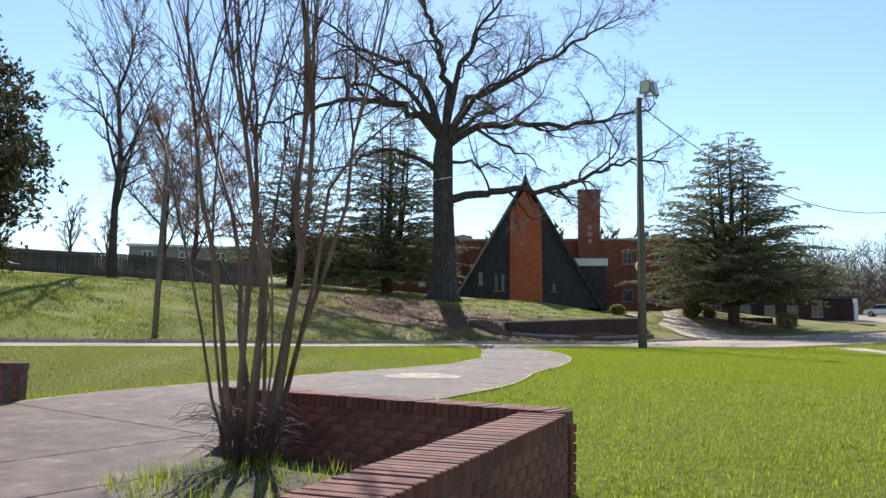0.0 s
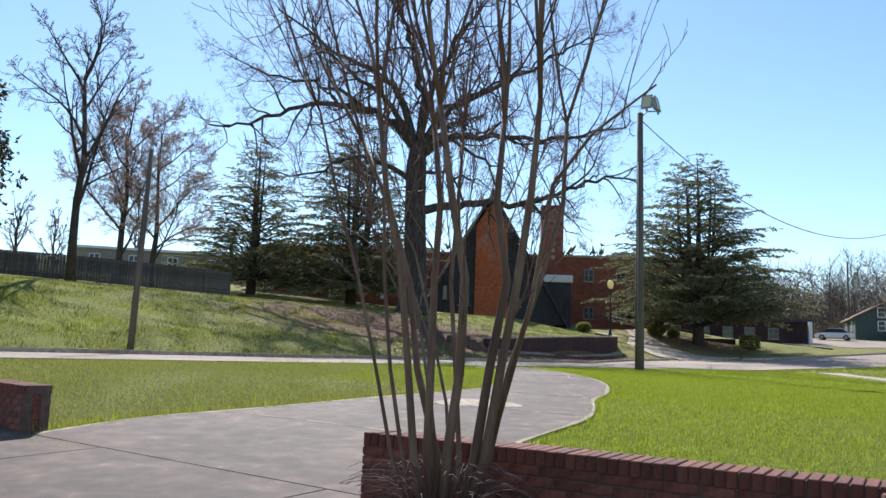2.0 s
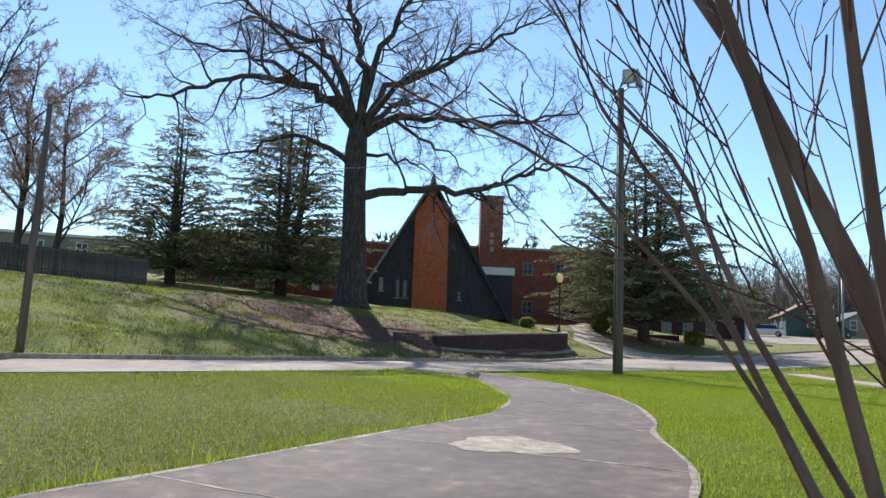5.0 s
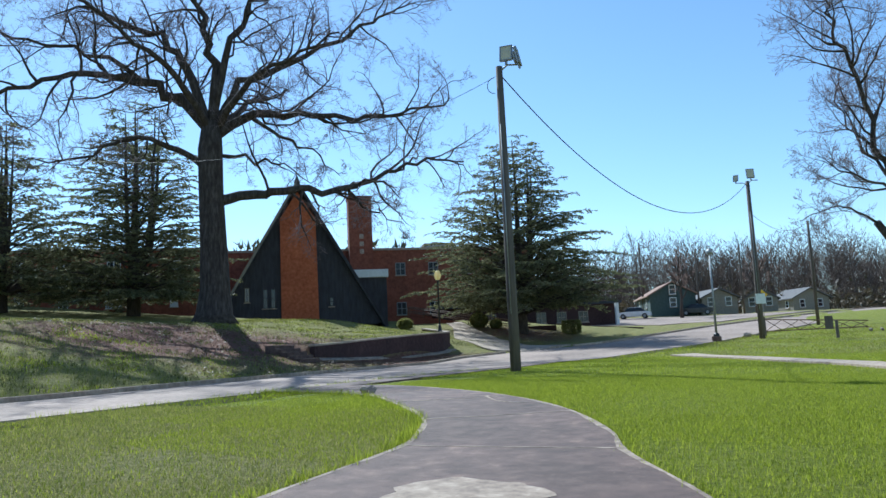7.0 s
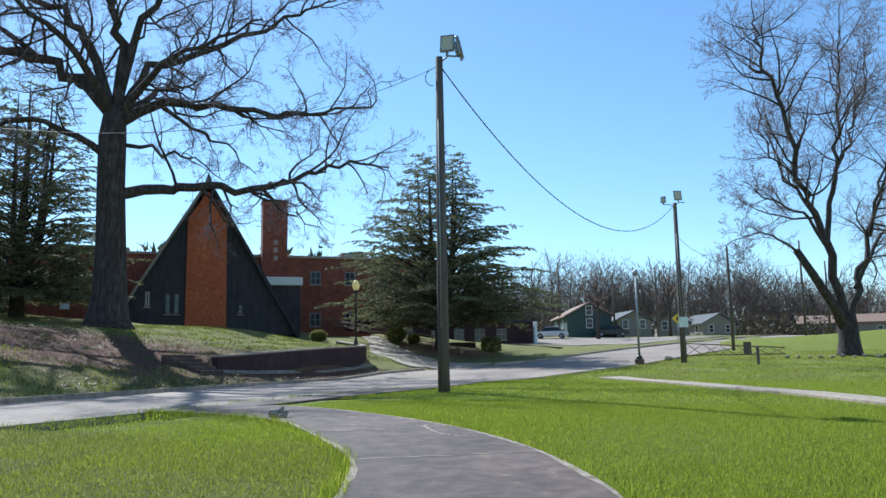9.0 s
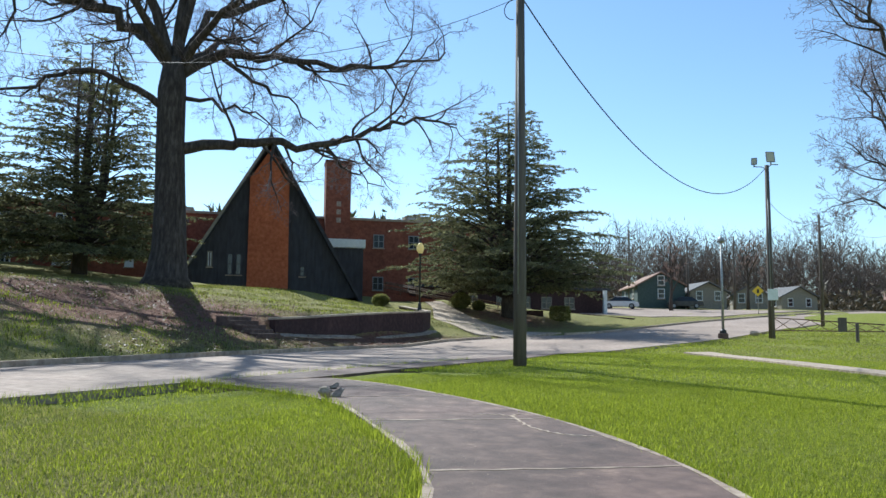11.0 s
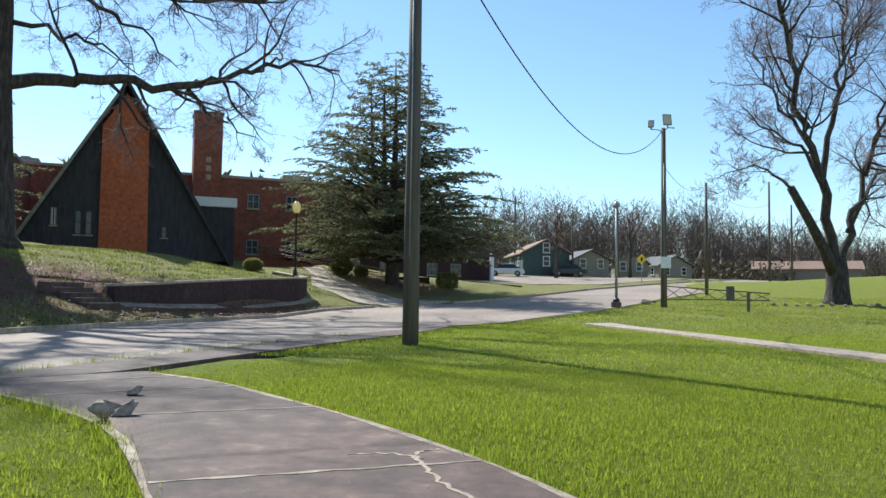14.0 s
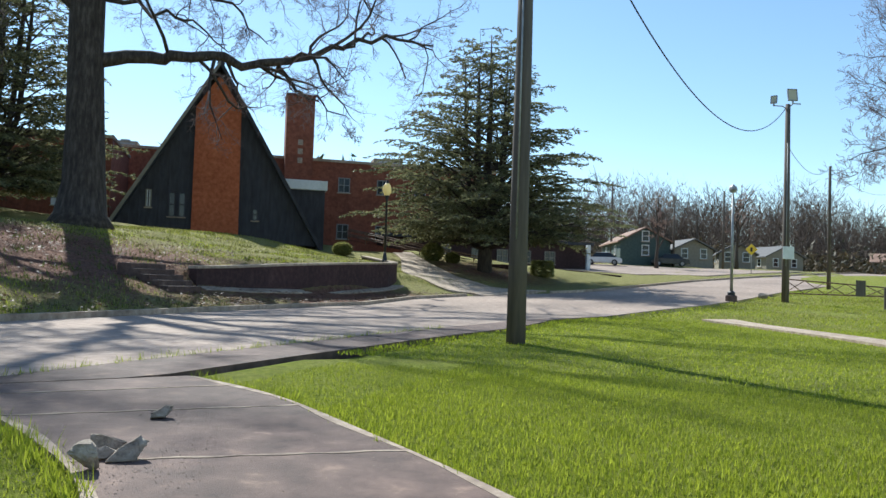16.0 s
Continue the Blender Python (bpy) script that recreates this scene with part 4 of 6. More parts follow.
def cedar(x, y, profile, seed, label, boughs=200, stems=1, z=None):
    """A deodar: several leaders, ascending boughs that level out into flat sprays of needles; profile of (height, half width)."""
    rng = random.Random(seed)
    z = float(ground_z(x, y)) - 0.1 if z is None else z
    h = profile[-1][0]
    zs, ws = [p[0] for p in profile], [p[1] for p in profile]
    root = thing("cedar_tree", Matrix.Translation((x, y, z)), label, "conifer tree", "cedars")
    tr = Tubes()
    leaders = [[Vector((0, 0, -0.3)), Vector((0, 0, h * 0.3)), Vector((0.1, 0.05, h * 0.7)), Vector((0, 0, h))]]
    tr.add(leaders[0], [h * 0.032, h * 0.02, h * 0.009, 0.03], 10)
    for k in range(stems - 1):
        w = k * 2.4 + rng.uniform(-0.3, 0.3)
        o = Vector((math.cos(w), math.sin(w), 0)) * h * rng.uniform(0.06, 0.11)
        leaders.append([Vector((0, 0, h * 0.12)), o * 0.9 + Vector((0, 0, h * 0.34)), o * 1.2 + Vector((0, 0, h * 0.65)), o * 1.3 + Vector((0, 0, h * rng.uniform(0.86, 0.97)))])
        tr.add(leaders[-1], [h * 0.013, h * 0.01, h * 0.007, 0.025], 8)
    tr.ob("trunk", M_DARKBARK, root)
    wood = Tubes()
    v, f = [], []
    for k in range(boughs):
        tip_z = zs[0] + (h * 0.995 - zs[0]) * ((k + rng.random()) / boughs) ** 1.12
        lead = leaders[k % len(leaders)]
        w = k * 2.39996 + rng.uniform(-0.3, 0.3)
        out = Vector((math.cos(w), math.sin(w), 0))
        width = float(np.interp(tip_z, zs, ws)) * rng.uniform(0.62, 1.08)
        start_z = max(tip_z - width * rng.uniform(0.12, 0.5), h * 0.1)
        g = min(max(start_z / h, 0.0), 0.98) * 3
        i = min(int(g), 2)
        a = lead[i].lerp(lead[i + 1], g - i)
        a.z = start_z
        ln = max(width - a.dot(out), 0.5)
        n = 7
        droop = rng.uniform(0.02, 0.12) * ln
        pts = []
        for q in range(n + 1):
            u = q / n
            pts.append(a + out * ln * u + Vector((rng.gauss(0, 0.03), rng.gauss(0, 0.03), 0)) * ln * 0.6 * u + Vector((0, 0, (tip_z - start_z) * (1 - (1 - u) ** 1.9) - droop * u ** 4)))
        wood.add(pts, [max(0.014, 0.0125 * ln * (1 - 0.9 * q / n)) for q in range(n + 1)], 4)
        lat = Vector((-out.y, out.x, 0))
        sprays = int(3 + ln * (3.3 - 1.5 * tip_z / h))
        for c in range(sprays):
            g = 0.3 + 0.7 * (c + rng.random()) / sprays
            xx = min(g * n, n - 1e-3)
            i = int(xx)
            q = pts[i].lerp(pts[i + 1], xx - i)
            sl = (0.4 + 0.26 * ln * (1.12 - g)) * rng.uniform(0.5, 1.15)
            sd = (lat * rng.choice((-1, 1)) + out * rng.uniform(0.3, 1.1) + Vector((0, 0, rng.uniform(-0.12, 0.14)))).normalized()
            m = max(3, int(sl / 0.085))
            for u in range(m):
                e = (u + 0.5) / m
                pp = q + sd * sl * e + Vector((0, 0, -0.16 * sl * e * e + rng.gauss(0, 0.02)))
                dd = (sd + Vector((rng.gauss(0, 0.6), rng.gauss(0, 0.6), rng.gauss(-0.08, 0.2)))).normalized()
                needles(rng, v, f, pp, dd, rng.uniform(0.13, 0.27))
    tagged(wood.ob("boughwork", M_DARKBARK, root), kind="stuff")
    mesh_ob("foliage", v, f, M_CEDAR, root)
    return root


cedar(-28.9, 68.6, [(2.6, 8.4), (4.2, 9.9), (6.6, 9.3), (9.0, 7.9), (10.6, 6.8), (13.2, 4.8), (15.6, 3.2), (16.8, 2.0), (17.3, 0.6)], 31, "broad dark green cedar with layered drooping boughs", boughs=310, stems=6)
cedar(-61.0, 43.5, [(1.2, 7.6), (4.0, 7.8), (7.0, 6.2), (10.0, 4.2), (12.4, 2.5), (14.2, 1.0), (14.8, 0.3)], 32, "tall tiered dark cedar beside the brick wing", boughs=210, stems=3)
cedar(-53.8, 49.2, [(1.2, 8.2), (4.5, 8.0), (8.5, 6.6), (12.0, 5.0), (14.6, 3.4), (16.2, 1.8), (16.9, 0.5)], 33, "tall tiered dark cedar beside the brick wing", boughs=270, stems=5)

# ---- right-hand and far trees ----
BIG = dict(MID, segs=[9, 7, 5, 4, 3], wander=[0.1, 0.2, 0.22, 0.22, 0.2], lift=[0.03, 0.06, 0.05, 0.05, 0.05], taper=[0.85, 0.85, 0.85, 0.8, 0.6], sides=[7, 5, 4, 3, 3], kids=[13, 7, 5, 3], ref=[11, 0, 0, 0],
           first=[0.3, 0.15, 0.1, 0.1], angle=[46, 44, 42, 40], ratio=[0.45, 0.58, 0.6, 0.6], rratio=[0.26, 0.42, 0.45, 0.6], rmin=0.009, longest=6.2)


def forked_tree():
    """The old tree on the far lawn, forking low, one limb sawn off."""
    lines = [
        (led((-0.1, 2.2, 0), (-1.1, 7.3, 0), (-2.2, 10.5, 0.2), (-3.4, 14, 0.3), (-5, 19.5, 0.3), (-6.4, 22.4, 0.2), (-6.8, 25, 0)), 0.39),
        (led((-1.4, 8.4, 0), (-0.4, 12.4, 0), (0.5, 16.6, -0.3), (0.9, 21, -0.5), (1.2, 25, -0.5)), 0.25),
        (led((-0.4, 12, 0), (1.5, 15.2, 0.5), (3.6, 17.7, 1), (5.5, 21, 1.2), (7, 25.5, 1.2)), 0.20),
        (led((-4.4, 7.5, 0), (-6.6, 8.6, 0), (-9, 8.6, 0), (-11.2, 7.7, 0)), 0.11),
        (led((-1.6, 8.2, 0), (-3.9, 10.2, -0.3), (-6.6, 10.9, -0.5), (-9.6, 12.2, -0.5)), 0.16),
        (led((0.1, 2.4, 0), (1.6, 5.7, 0), (3.4, 9.3, 0), (5.6, 13.5, 0.2), (7.4, 18, 0.3)), 0.33),
        (led((1.2, 5.0, 0), (4.1, 8.4, 0.2), (8, 10.6, 0.3), (12, 11.4, 0.3)), 0.20),
        (led((3.2, 9, 0), (3.0, 12.5, -1.4), (3.6, 16, -2.4), (4.5, 20, -3)), 0.17),
        (led((-2.2, 10.5, 0.2), (-2.5, 13.5, 2), (-2.4, 17, 4), (-2, 21, 5)), 0.17),
    ]
    root = bare_tree("oak_tree", 2.0, 69.5, [(0, 0, -0.3), (0, 0, 0.3), (0.02, 0, 1.2), (0, 0, 2.2), (-0.05, 0, 3.2)], [1.15, 0.86, 0.72, 0.7, 0.62],
                     [], BIG, "large bare oak forking low, with one limb sawn off", 41, M_BARK, M_TWIG, lines=lines)
    stub = Tubes()
    stub.add([rd(-0.3, 2.2), rd(-1.2, 3.6), rd(-2.7, 5.5), rd(-4.5, 7.6)], [0.46, 0.36, 0.3, 0.26], 9)
    stub.ob("sawn_limb", M_BARK, root)


forked_tree()


def round_evergreen(x, y, h, reach, seed):
    """A dense broad evergreen: boughs set with many small leaf clumps."""
    rng = random.Random(seed)
    z = float(ground_z(x, y)) - 0.1
    root = thing("evergreen_tree", Matrix.Translation((x, y, z)), "tall dense dark evergreen tree on the bank", "evergreen tree")
    tr = Tubes()
    tr.add([(0, 0, -0.2), (0, 0, h * 0.5), (0, 0, h * 0.97)], [0.42, 0.3, 0.04], 10)
    tr.ob("trunk", M_DARKBARK, root)
    v, f = [], []
    wood = Tubes()
    for k in range(330):
        t = 0.03 + 0.95 * rng.random()
        w = rng.uniform(0, 6.283)
        ln = (reach * min(1, (1 - t) * 1.9) ** 0.7 * (0.72 + 0.28 * sstep(0, 0.2, t)) + 0.3) * rng.uniform(0.55, 1.1)
        out = Vector((math.cos(w), math.sin(w), rng.uniform(-0.1, 0.45))).normalized()
        a = Vector((0, 0, t * h))
        wood.add([a, a + out * ln], [0.04, 0.012], 3)
        for q in range(int(18 + 16 * ln)):
            g = 0.25 + 0.75 * rng.random() ** 0.7
            p = a + out * ln * g + Vector((rng.gauss(0, 0.3), rng.gauss(0, 0.3), rng.gauss(0, 0.28)))
            d = Vector((rng.gauss(0, 1), rng.gauss(0, 1), rng.gauss(0.3, 0.8))).normalized()
            needles(rng, v, f, p, d, rng.uniform(0.2, 0.42))
    tagged(wood.ob("boughwork", M_DARKBARK, root), kind="stuff")
    mesh_ob("foliage", v, f, M_EVER, root)


round_evergreen(-43.0, 9.6, 14.2, 5.0, 51)


def crape_myrtle():
    """Many smooth stems from one root, fanning out, with thin upright twigs."""
    rng = random.Random(61)
    bx, by = -6.13, 3.8
    z = float(base_z(bx, by)) + 0.08
    root = thing("crape_myrtle", Matrix.Translation((bx, by, z)), "many-stemmed bare crape myrtle with smooth brown bark in the planter", "tree")
    R3, F3 = Vector((0.8, 0.6, 0)), Vector((-0.6, 0.8, 0))
    P = dict(segs=[6, 5, 4], wander=[0.08, 0.12, 0.16], lift=[0.07, 0.1, 0.1], taper=[0.82, 0.85, 0.7], rmin=0.0022, sides=[6, 4, 3],
             kids=[6, 4], ref=[0, 0], first=[0.1, 0.1], angle=[26, 32], ratio=[0.55, 0.5], rratio=[0.5, 0.5])
    crown = [Tubes() for _ in range(3)]
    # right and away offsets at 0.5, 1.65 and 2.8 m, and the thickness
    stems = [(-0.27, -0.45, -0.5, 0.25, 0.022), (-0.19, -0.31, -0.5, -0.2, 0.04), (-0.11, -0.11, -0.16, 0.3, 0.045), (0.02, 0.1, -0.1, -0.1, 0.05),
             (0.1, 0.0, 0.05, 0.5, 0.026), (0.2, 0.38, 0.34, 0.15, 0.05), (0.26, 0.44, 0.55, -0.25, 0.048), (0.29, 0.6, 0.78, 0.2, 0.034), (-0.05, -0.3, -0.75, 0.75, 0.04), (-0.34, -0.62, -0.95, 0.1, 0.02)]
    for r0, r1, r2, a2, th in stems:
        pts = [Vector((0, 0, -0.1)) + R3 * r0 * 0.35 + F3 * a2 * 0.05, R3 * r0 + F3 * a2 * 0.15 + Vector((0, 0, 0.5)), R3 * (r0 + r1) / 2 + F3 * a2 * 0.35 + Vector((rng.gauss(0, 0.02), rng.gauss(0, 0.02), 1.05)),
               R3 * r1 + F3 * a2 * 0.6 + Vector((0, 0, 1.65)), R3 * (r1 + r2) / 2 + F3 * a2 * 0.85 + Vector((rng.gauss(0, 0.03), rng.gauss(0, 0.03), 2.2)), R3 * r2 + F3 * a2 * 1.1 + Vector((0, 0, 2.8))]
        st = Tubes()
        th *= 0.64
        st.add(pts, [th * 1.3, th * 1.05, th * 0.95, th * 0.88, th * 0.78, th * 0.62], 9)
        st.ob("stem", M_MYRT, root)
        th *= 0.9
        tip, d = pts[-1], (pts[-1] - pts[-2]).normalized()
        for k in range(3):
            w = rng.uniform(0, 6.28)
            dd = d + Vector((math.cos(w), math.sin(w), 0.1)) * rng.uniform(0.12, 0.34)
            grow(rng, crown, tip, dd, rng.uniform(1.9, 2.8), th * 0.58, 0, P)
        for k in range(3):
            i = rng.choice((3, 4, 5))
            w = rng.uniform(0, 6.28)
            q = pts[i].lerp(pts[i - 1], rng.random())
            grow(rng, crown, q, d + Vector((math.cos(w), math.sin(w), 0)) * 0.55, rng.uniform(0.7, 1.6), th * 0.24, 0, P)
    # stems leaning far out over the forecourt
    for pts, th in (([(-0.08, 0.05, 0), (-0.35, 0.3, 0.62), (-0.75, 0.68, 1.3), (-0.98, 0.78, 1.62), (-1.29, 0.65, 1.99), (-1.49, 0.6, 2.13), (-1.85, 0.5, 2.32)], 0.0085),
                    ([(-0.05, 0.1, 0), (-0.4, 0.35, 0.75), (-0.8, 0.62, 1.45), (-0.96, 0.69, 1.75), (-1.03, 0.67, 1.93), (-1.1, 0.65, 2.02), (-1.23, 0.62, 2.22)], 0.0105),
                    ([(0.0, 0.12, 0), (-0.35, 0.45, 0.8), (-0.82, 0.74, 1.55), (-0.96, 0.78, 1.87), (-1.0, 0.78, 1.98), (-1.06, 0.76, 2.09), (-1.2, 0.72, 2.26)], 0.0105)):
        pts = [Vector(p) for p in pts]
        st = Tubes()
        st.add(pts, [th * (1.25 - 0.12 * k) for k in range(7)], 8)
        st.ob("stem", M_MYRT, root)
        for k in range(4):
            i = rng.choice((3, 4, 5))
            w = rng.uniform(0, 6.28)
            grow(rng, crown, pts[i].lerp(pts[i + 1], rng.random()), (pts[i + 1] - pts[i]).normalized() + Vector((math.cos(w) * 0.5, math.sin(w) * 0.5, 0.5)), rng.uniform(0.25, 0.6), th * 0.3, 1, P)
        grow(rng, crown, pts[-1], pts[-1] - pts[-2], 1.0, th * 0.5, 0, P)
    right = Tubes()
    right.add([(0.2, 0.2, 0.5), (0.458, 0.294, 1.53), (0.587, 0.31, 2.28), (0.808, 0.442, 2.63), (1.145, 0.665, 2.96)], [0.02, 0.017, 0.014, 0.011, 0.007], 7)
    right.ob("stem", M_MYRT, root)
    for k in range(5):
        q = Vector((0.587, 0.31, 2.28)).lerp(Vector((1.145, 0.665, 2.96)), k / 4.5)
        grow(rng, crown, q, (0.3, 0.2 * (-1) ** k, 0.8), rng.uniform(0.4, 0.8), 0.005, 1, P)
    tagged(crown[0].ob("branch", M_MYRT, root), kind="stuff")
    crown[1].v and tagged(crown[1].ob("crown", M_MTWIG, root), kind="stuff")
    crown[2].v and tagged(crown[2].ob("crown", M_MTWIG, root), kind="stuff")
    # curling suckers round the foot
    suck = Tubes()
    for k in range(120):
        w = rng.uniform(0, 6.28)
        o = Vector((math.cos(w), math.sin(w), 0))
        p = o * rng.uniform(0.05, 0.22)
        h = rng.uniform(0.12, 0.5)
        line, ph, cr = [], rng.uniform(0, 6.28), rng.uniform(0.03, 0.07)
        for q in range(9):
            g = q / 8
            line.append(p + o * (0.42 * g * g) + Vector((math.cos(ph + g * 7) * cr * g, math.sin(ph + g * 7) * cr * g, h * math.sin(g * 2.2) + math.cos(ph + g * 9) * cr * 0.5 * g)))
        suck.add(line, [0.005 - 0.0004 * q for q in range(9)], 4)
    tagged(suck.ob("sucker_growth", M_MTWIG, root, "thin dry curling suckers"), kind="stuff")


crape_myrtle()


def far_woods():
    """The bare wood along the skyline: one mass of trunks and twigs."""
    rng = random.Random(71)
    tb = Tubes()
    P = dict(segs=[4, 3], wander=[0.12, 0.18], lift=[0.06, 0.05], taper=[0.85, 0.7], rmin=0.035, sides=[3, 3], kids=[7], ref=[0], first=[0.2], angle=[36], ratio=[0.55], rratio=[0.6])
    pair = [tb, tb]
    for k in range(720):
        a = radians(rng.uniform(58, 116))
        d = rng.uniform(150, 250)
        x, y = -12 + d * math.cos(a), 10 + d * math.sin(a)
        if abs(x - (kerb_x(y) + edge_x(y)) / 2) < 9 and d < 178:
            continue
        z = float(ground_z(x, y)) - 0.5
        h = rng.uniform(0.75, 1.12) * (13.5 + 4.5 * float(sstep(80, 87, math.degrees(a))))
        r = rng.uniform(0.12, 0.24)
        top = Vector((x + rng.gauss(0, 0.9), y, z + h * 0.72))
        tb.add([(x, y, z), top], [r, r * 0.5], 4)
        for q in range(10):
            f = rng.uniform(0.25, 1.0)
            w = rng.uniform(0, 6.28)
            grow(rng, pair, Vector((x, y, z)).lerp(top, f), Vector((math.cos(w) * 0.8, math.sin(w) * 0.8, 1)), h * rng.uniform(0.2, 0.34), r * 0.4, 0, P)
    ob = tb.ob("far_woods", M_WOODS, None, smooth=False)
    tagged(ob, "bare brown winter woods along the skyline", "woods", kind="stuff")
    v, f = [], []
    for k in range(26000):
        a = radians(rng.uniform(58, 116))
        d = rng.uniform(132, 175)
        x, y = -12 + d * math.cos(a), 10 + d * math.sin(a)
        if abs(x - (kerb_x(y) + edge_x(y)) / 2) < 7:
            continue
        p = Vector((x, y, float(ground_z(x, y)) + abs(rng.gauss(0, 1.7))))
        needles(rng, v, f, p, Vector((rng.gauss(0, 1), rng.gauss(0, 1), rng.gauss(0.5, 1))).normalized(), rng.uniform(0.5, 1.1))
    ob = mesh_ob("underbrush", v, f, leafy("dry underbrush", (0.045, 0.045, 0.025), (0.18, 0.13, 0.08), 0.2))
    tagged(ob, "tangled dry underbrush at the edge of the woods", "underbrush", kind="stuff")
    gen = np.random.default_rng(72)
    n = 150000
    a, d = np.radians(gen.uniform(56, 118, n)), gen.uniform(150, 240, n)
    x, y = -12 + d * np.cos(a), 10 + d * np.sin(a)
    ok = ~((np.abs(x - (kerb_x(y) + edge_x(y)) / 2) < 8) & (d < 205))
    a, d, x, y = a[ok], d[ok], x[ok], y[ok]
    n = len(a)
    top = (11.5 + 4.5 * sstep(80, 87, np.degrees(a))) * (1 + 0.1 * np.sin(a * 31) + 0.08 * np.sin(a * 77 + d))
    p = np.stack([x, y, ground_z(x, y) + top * gen.random(n) ** 0.8], -1)
    dd = np.stack([gen.normal(0, 0.6, n), gen.normal(0, 0.6, n), np.full(n, 0.8)], -1)
    dd /= np.linalg.norm(dd, axis=1)[:, None]
    side = np.cross(dd, gen.normal(0, 1, (n, 3)))
    side *= (gen.uniform(0.025, 0.06, n) / np.linalg.norm(side, axis=1))[:, None]
    v = np.stack([p - side, p + side, p + dd * gen.uniform(0.8, 2.2, n)[:, None]], 1).reshape(-1, 3)
    ob = mesh_ob("far_twigs", v.tolist(), np.arange(3 * n).reshape(-1, 3).tolist(), leafy("winter twigs", (0.075, 0.054, 0.042), (0.22, 0.16, 0.125), 0.15))
    tagged(ob, "haze of bare brown twigs of the winter woods", "woods", kind="stuff")
    # dark wood behind the brick building
    v, f = [], []
    for k in range(3500):
        u = rng.uniform(-10, 20)
        c = CH @ Vector((u, rng.uniform(60, 95), 0))
        p = Vector((c.x, c.y, 4 + rng.uniform(0, 1) ** 0.6 * (15.5 + 2.2 * math.sin(u * 0.7) + 1.4 * math.sin(u * 1.9))))
        needles(rng, v, f, p, Vector((rng.gauss(0, 0.5), rng.gauss(0, 0.5), 1)).normalized(), rng.uniform(0.9, 2.0))
    ob = mesh_ob("pine_woods", v, f, M_EVER)
    tagged(ob, "dark pine tops beyond the flat roof", "woods", kind="stuff")


far_woods()
forest_tree("bare_tree", -19.5, 104.0, 9.0, 0.22, "small bare tree before the houses", 81, M_DARKBARK, M_BUD, 0.7, group="street trees")
forest_tree("bare_tree", -11.0, 112.0, 10.0, 0.22, "small bare tree before the houses", 82, M_DARKBARK, M_BUD, 0.7, group="street trees")
forest_tree("bare_tree", 15.0, 96.0, 11.0, 0.25, "bare tree beside the far brick building", 83, M_DARKBARK, M_TWIG, 0.7, group="street trees")
forest_tree("bare_tree", -74.0, 22.0, 9.0, 0.2, "bare brown tree beyond the fence", 84, M_DARKBARK, M_BUD, 0.5, group="trees beyond the fence")
forest_tree("bare_tree", -70.0, 26.5, 8.0, 0.2, "bare brown tree beyond the fence", 85, M_DARKBARK, M_BUD, 0.5, group="trees beyond the fence")
forest_tree("bare_tree", -80.0, 34.0, 9.0, 0.2, "bare brown tree beyond the fence", 86, M_DARKBARK, M_BUD, 0.5, group="trees beyond the fence")
forest_tree("bare_tree", -90.0, 48.0, 9.0, 0.2, "bare brown tree beyond the fence", 87, M_DARKBARK, M_BUD, 0.6, group="trees beyond the fence")


# ---- terrace, steps, drive and ramp ----
def retaining_wall():
    pts = []
    tops = []
    for i in range(len(RW) - 1):
        for k in range(6):
            f = k / 6
            pts.append(Vector(RW[i]).lerp(Vector(RW[i + 1]), f))
            tops.append(RW_TOP[i] + (RW_TOP[i + 1] - RW_TOP[i]) * f)
    pts.append(Vector(RW[-1])), tops.append(RW_TOP[-1])
    root = thing("retaining_wall", Matrix(), "low curved shaded brick retaining wall with pale coping below the chapel lawn", "retaining wall", kind="structure")
    # the wall's dark colour stands for shade on its street side
    for nm, w0, w1, lo, hi, m in (("wall", -0.02, 0.3, None, 0.0, M_BRICK_SHADE), ("coping", -0.06, 0.36, 0.0, 0.09, M_CONCW)):
        verts, faces = [], []
        for i, (p, t) in enumerate(zip(pts, tops)):
            d = (pts[min(i + 1, len(pts) - 1)] - pts[max(i - 1, 0)]).normalized()
            n = Vector((d.y, -d.x))
            a, b = p + n * -w0 - n * 0, p - n * w1
            z0 = 0.9 if lo is None else t + lo
            verts += [(a.x, a.y, z0), (b.x, b.y, z0), (b.x, b.y, t + hi), (a.x, a.y, t + hi)]
        for i in range(len(pts) - 1):
            for k in range(4):
                faces.append((i * 4 + k, i * 4 + (k + 1) % 4, (i + 1) * 4 + (k + 1) % 4, (i + 1) * 4 + k))
        faces += [(3, 2, 1, 0), tuple((len(pts) - 1) * 4 + k for k in range(4))]
        mesh_ob(nm, verts, faces, m, root)
    # narrow ledge along the foot
    l = [(p.x + 0.05, p.y) for p in pts[:-12]]
    r = [(p.x + 0.42, p.y + 0.02) for p in pts[:-12]]
    strip("ledge", l, r, 1, 0.04, 0.25, M_CONCW, root, "pale concrete ledge", zf=lambda x, y: float(ground_z(x, y)))


retaining_wall()


def garden_steps():
    root = thing("garden_steps", Matrix.Translation((-28.9, 35.6, 0)) @ Matrix.Rotation(radians(176), 4, "Z"), "short flight of worn concrete steps up the bank", "steps")
    for k in range(5):
        z = 1.85 + 0.17 * k
        part("step", boxed(0.38 * k, 0.38 * k + 0.6, -0.75, 0.75, z - 0.4, z, 0.015), M_CONC, root)


garden_steps()


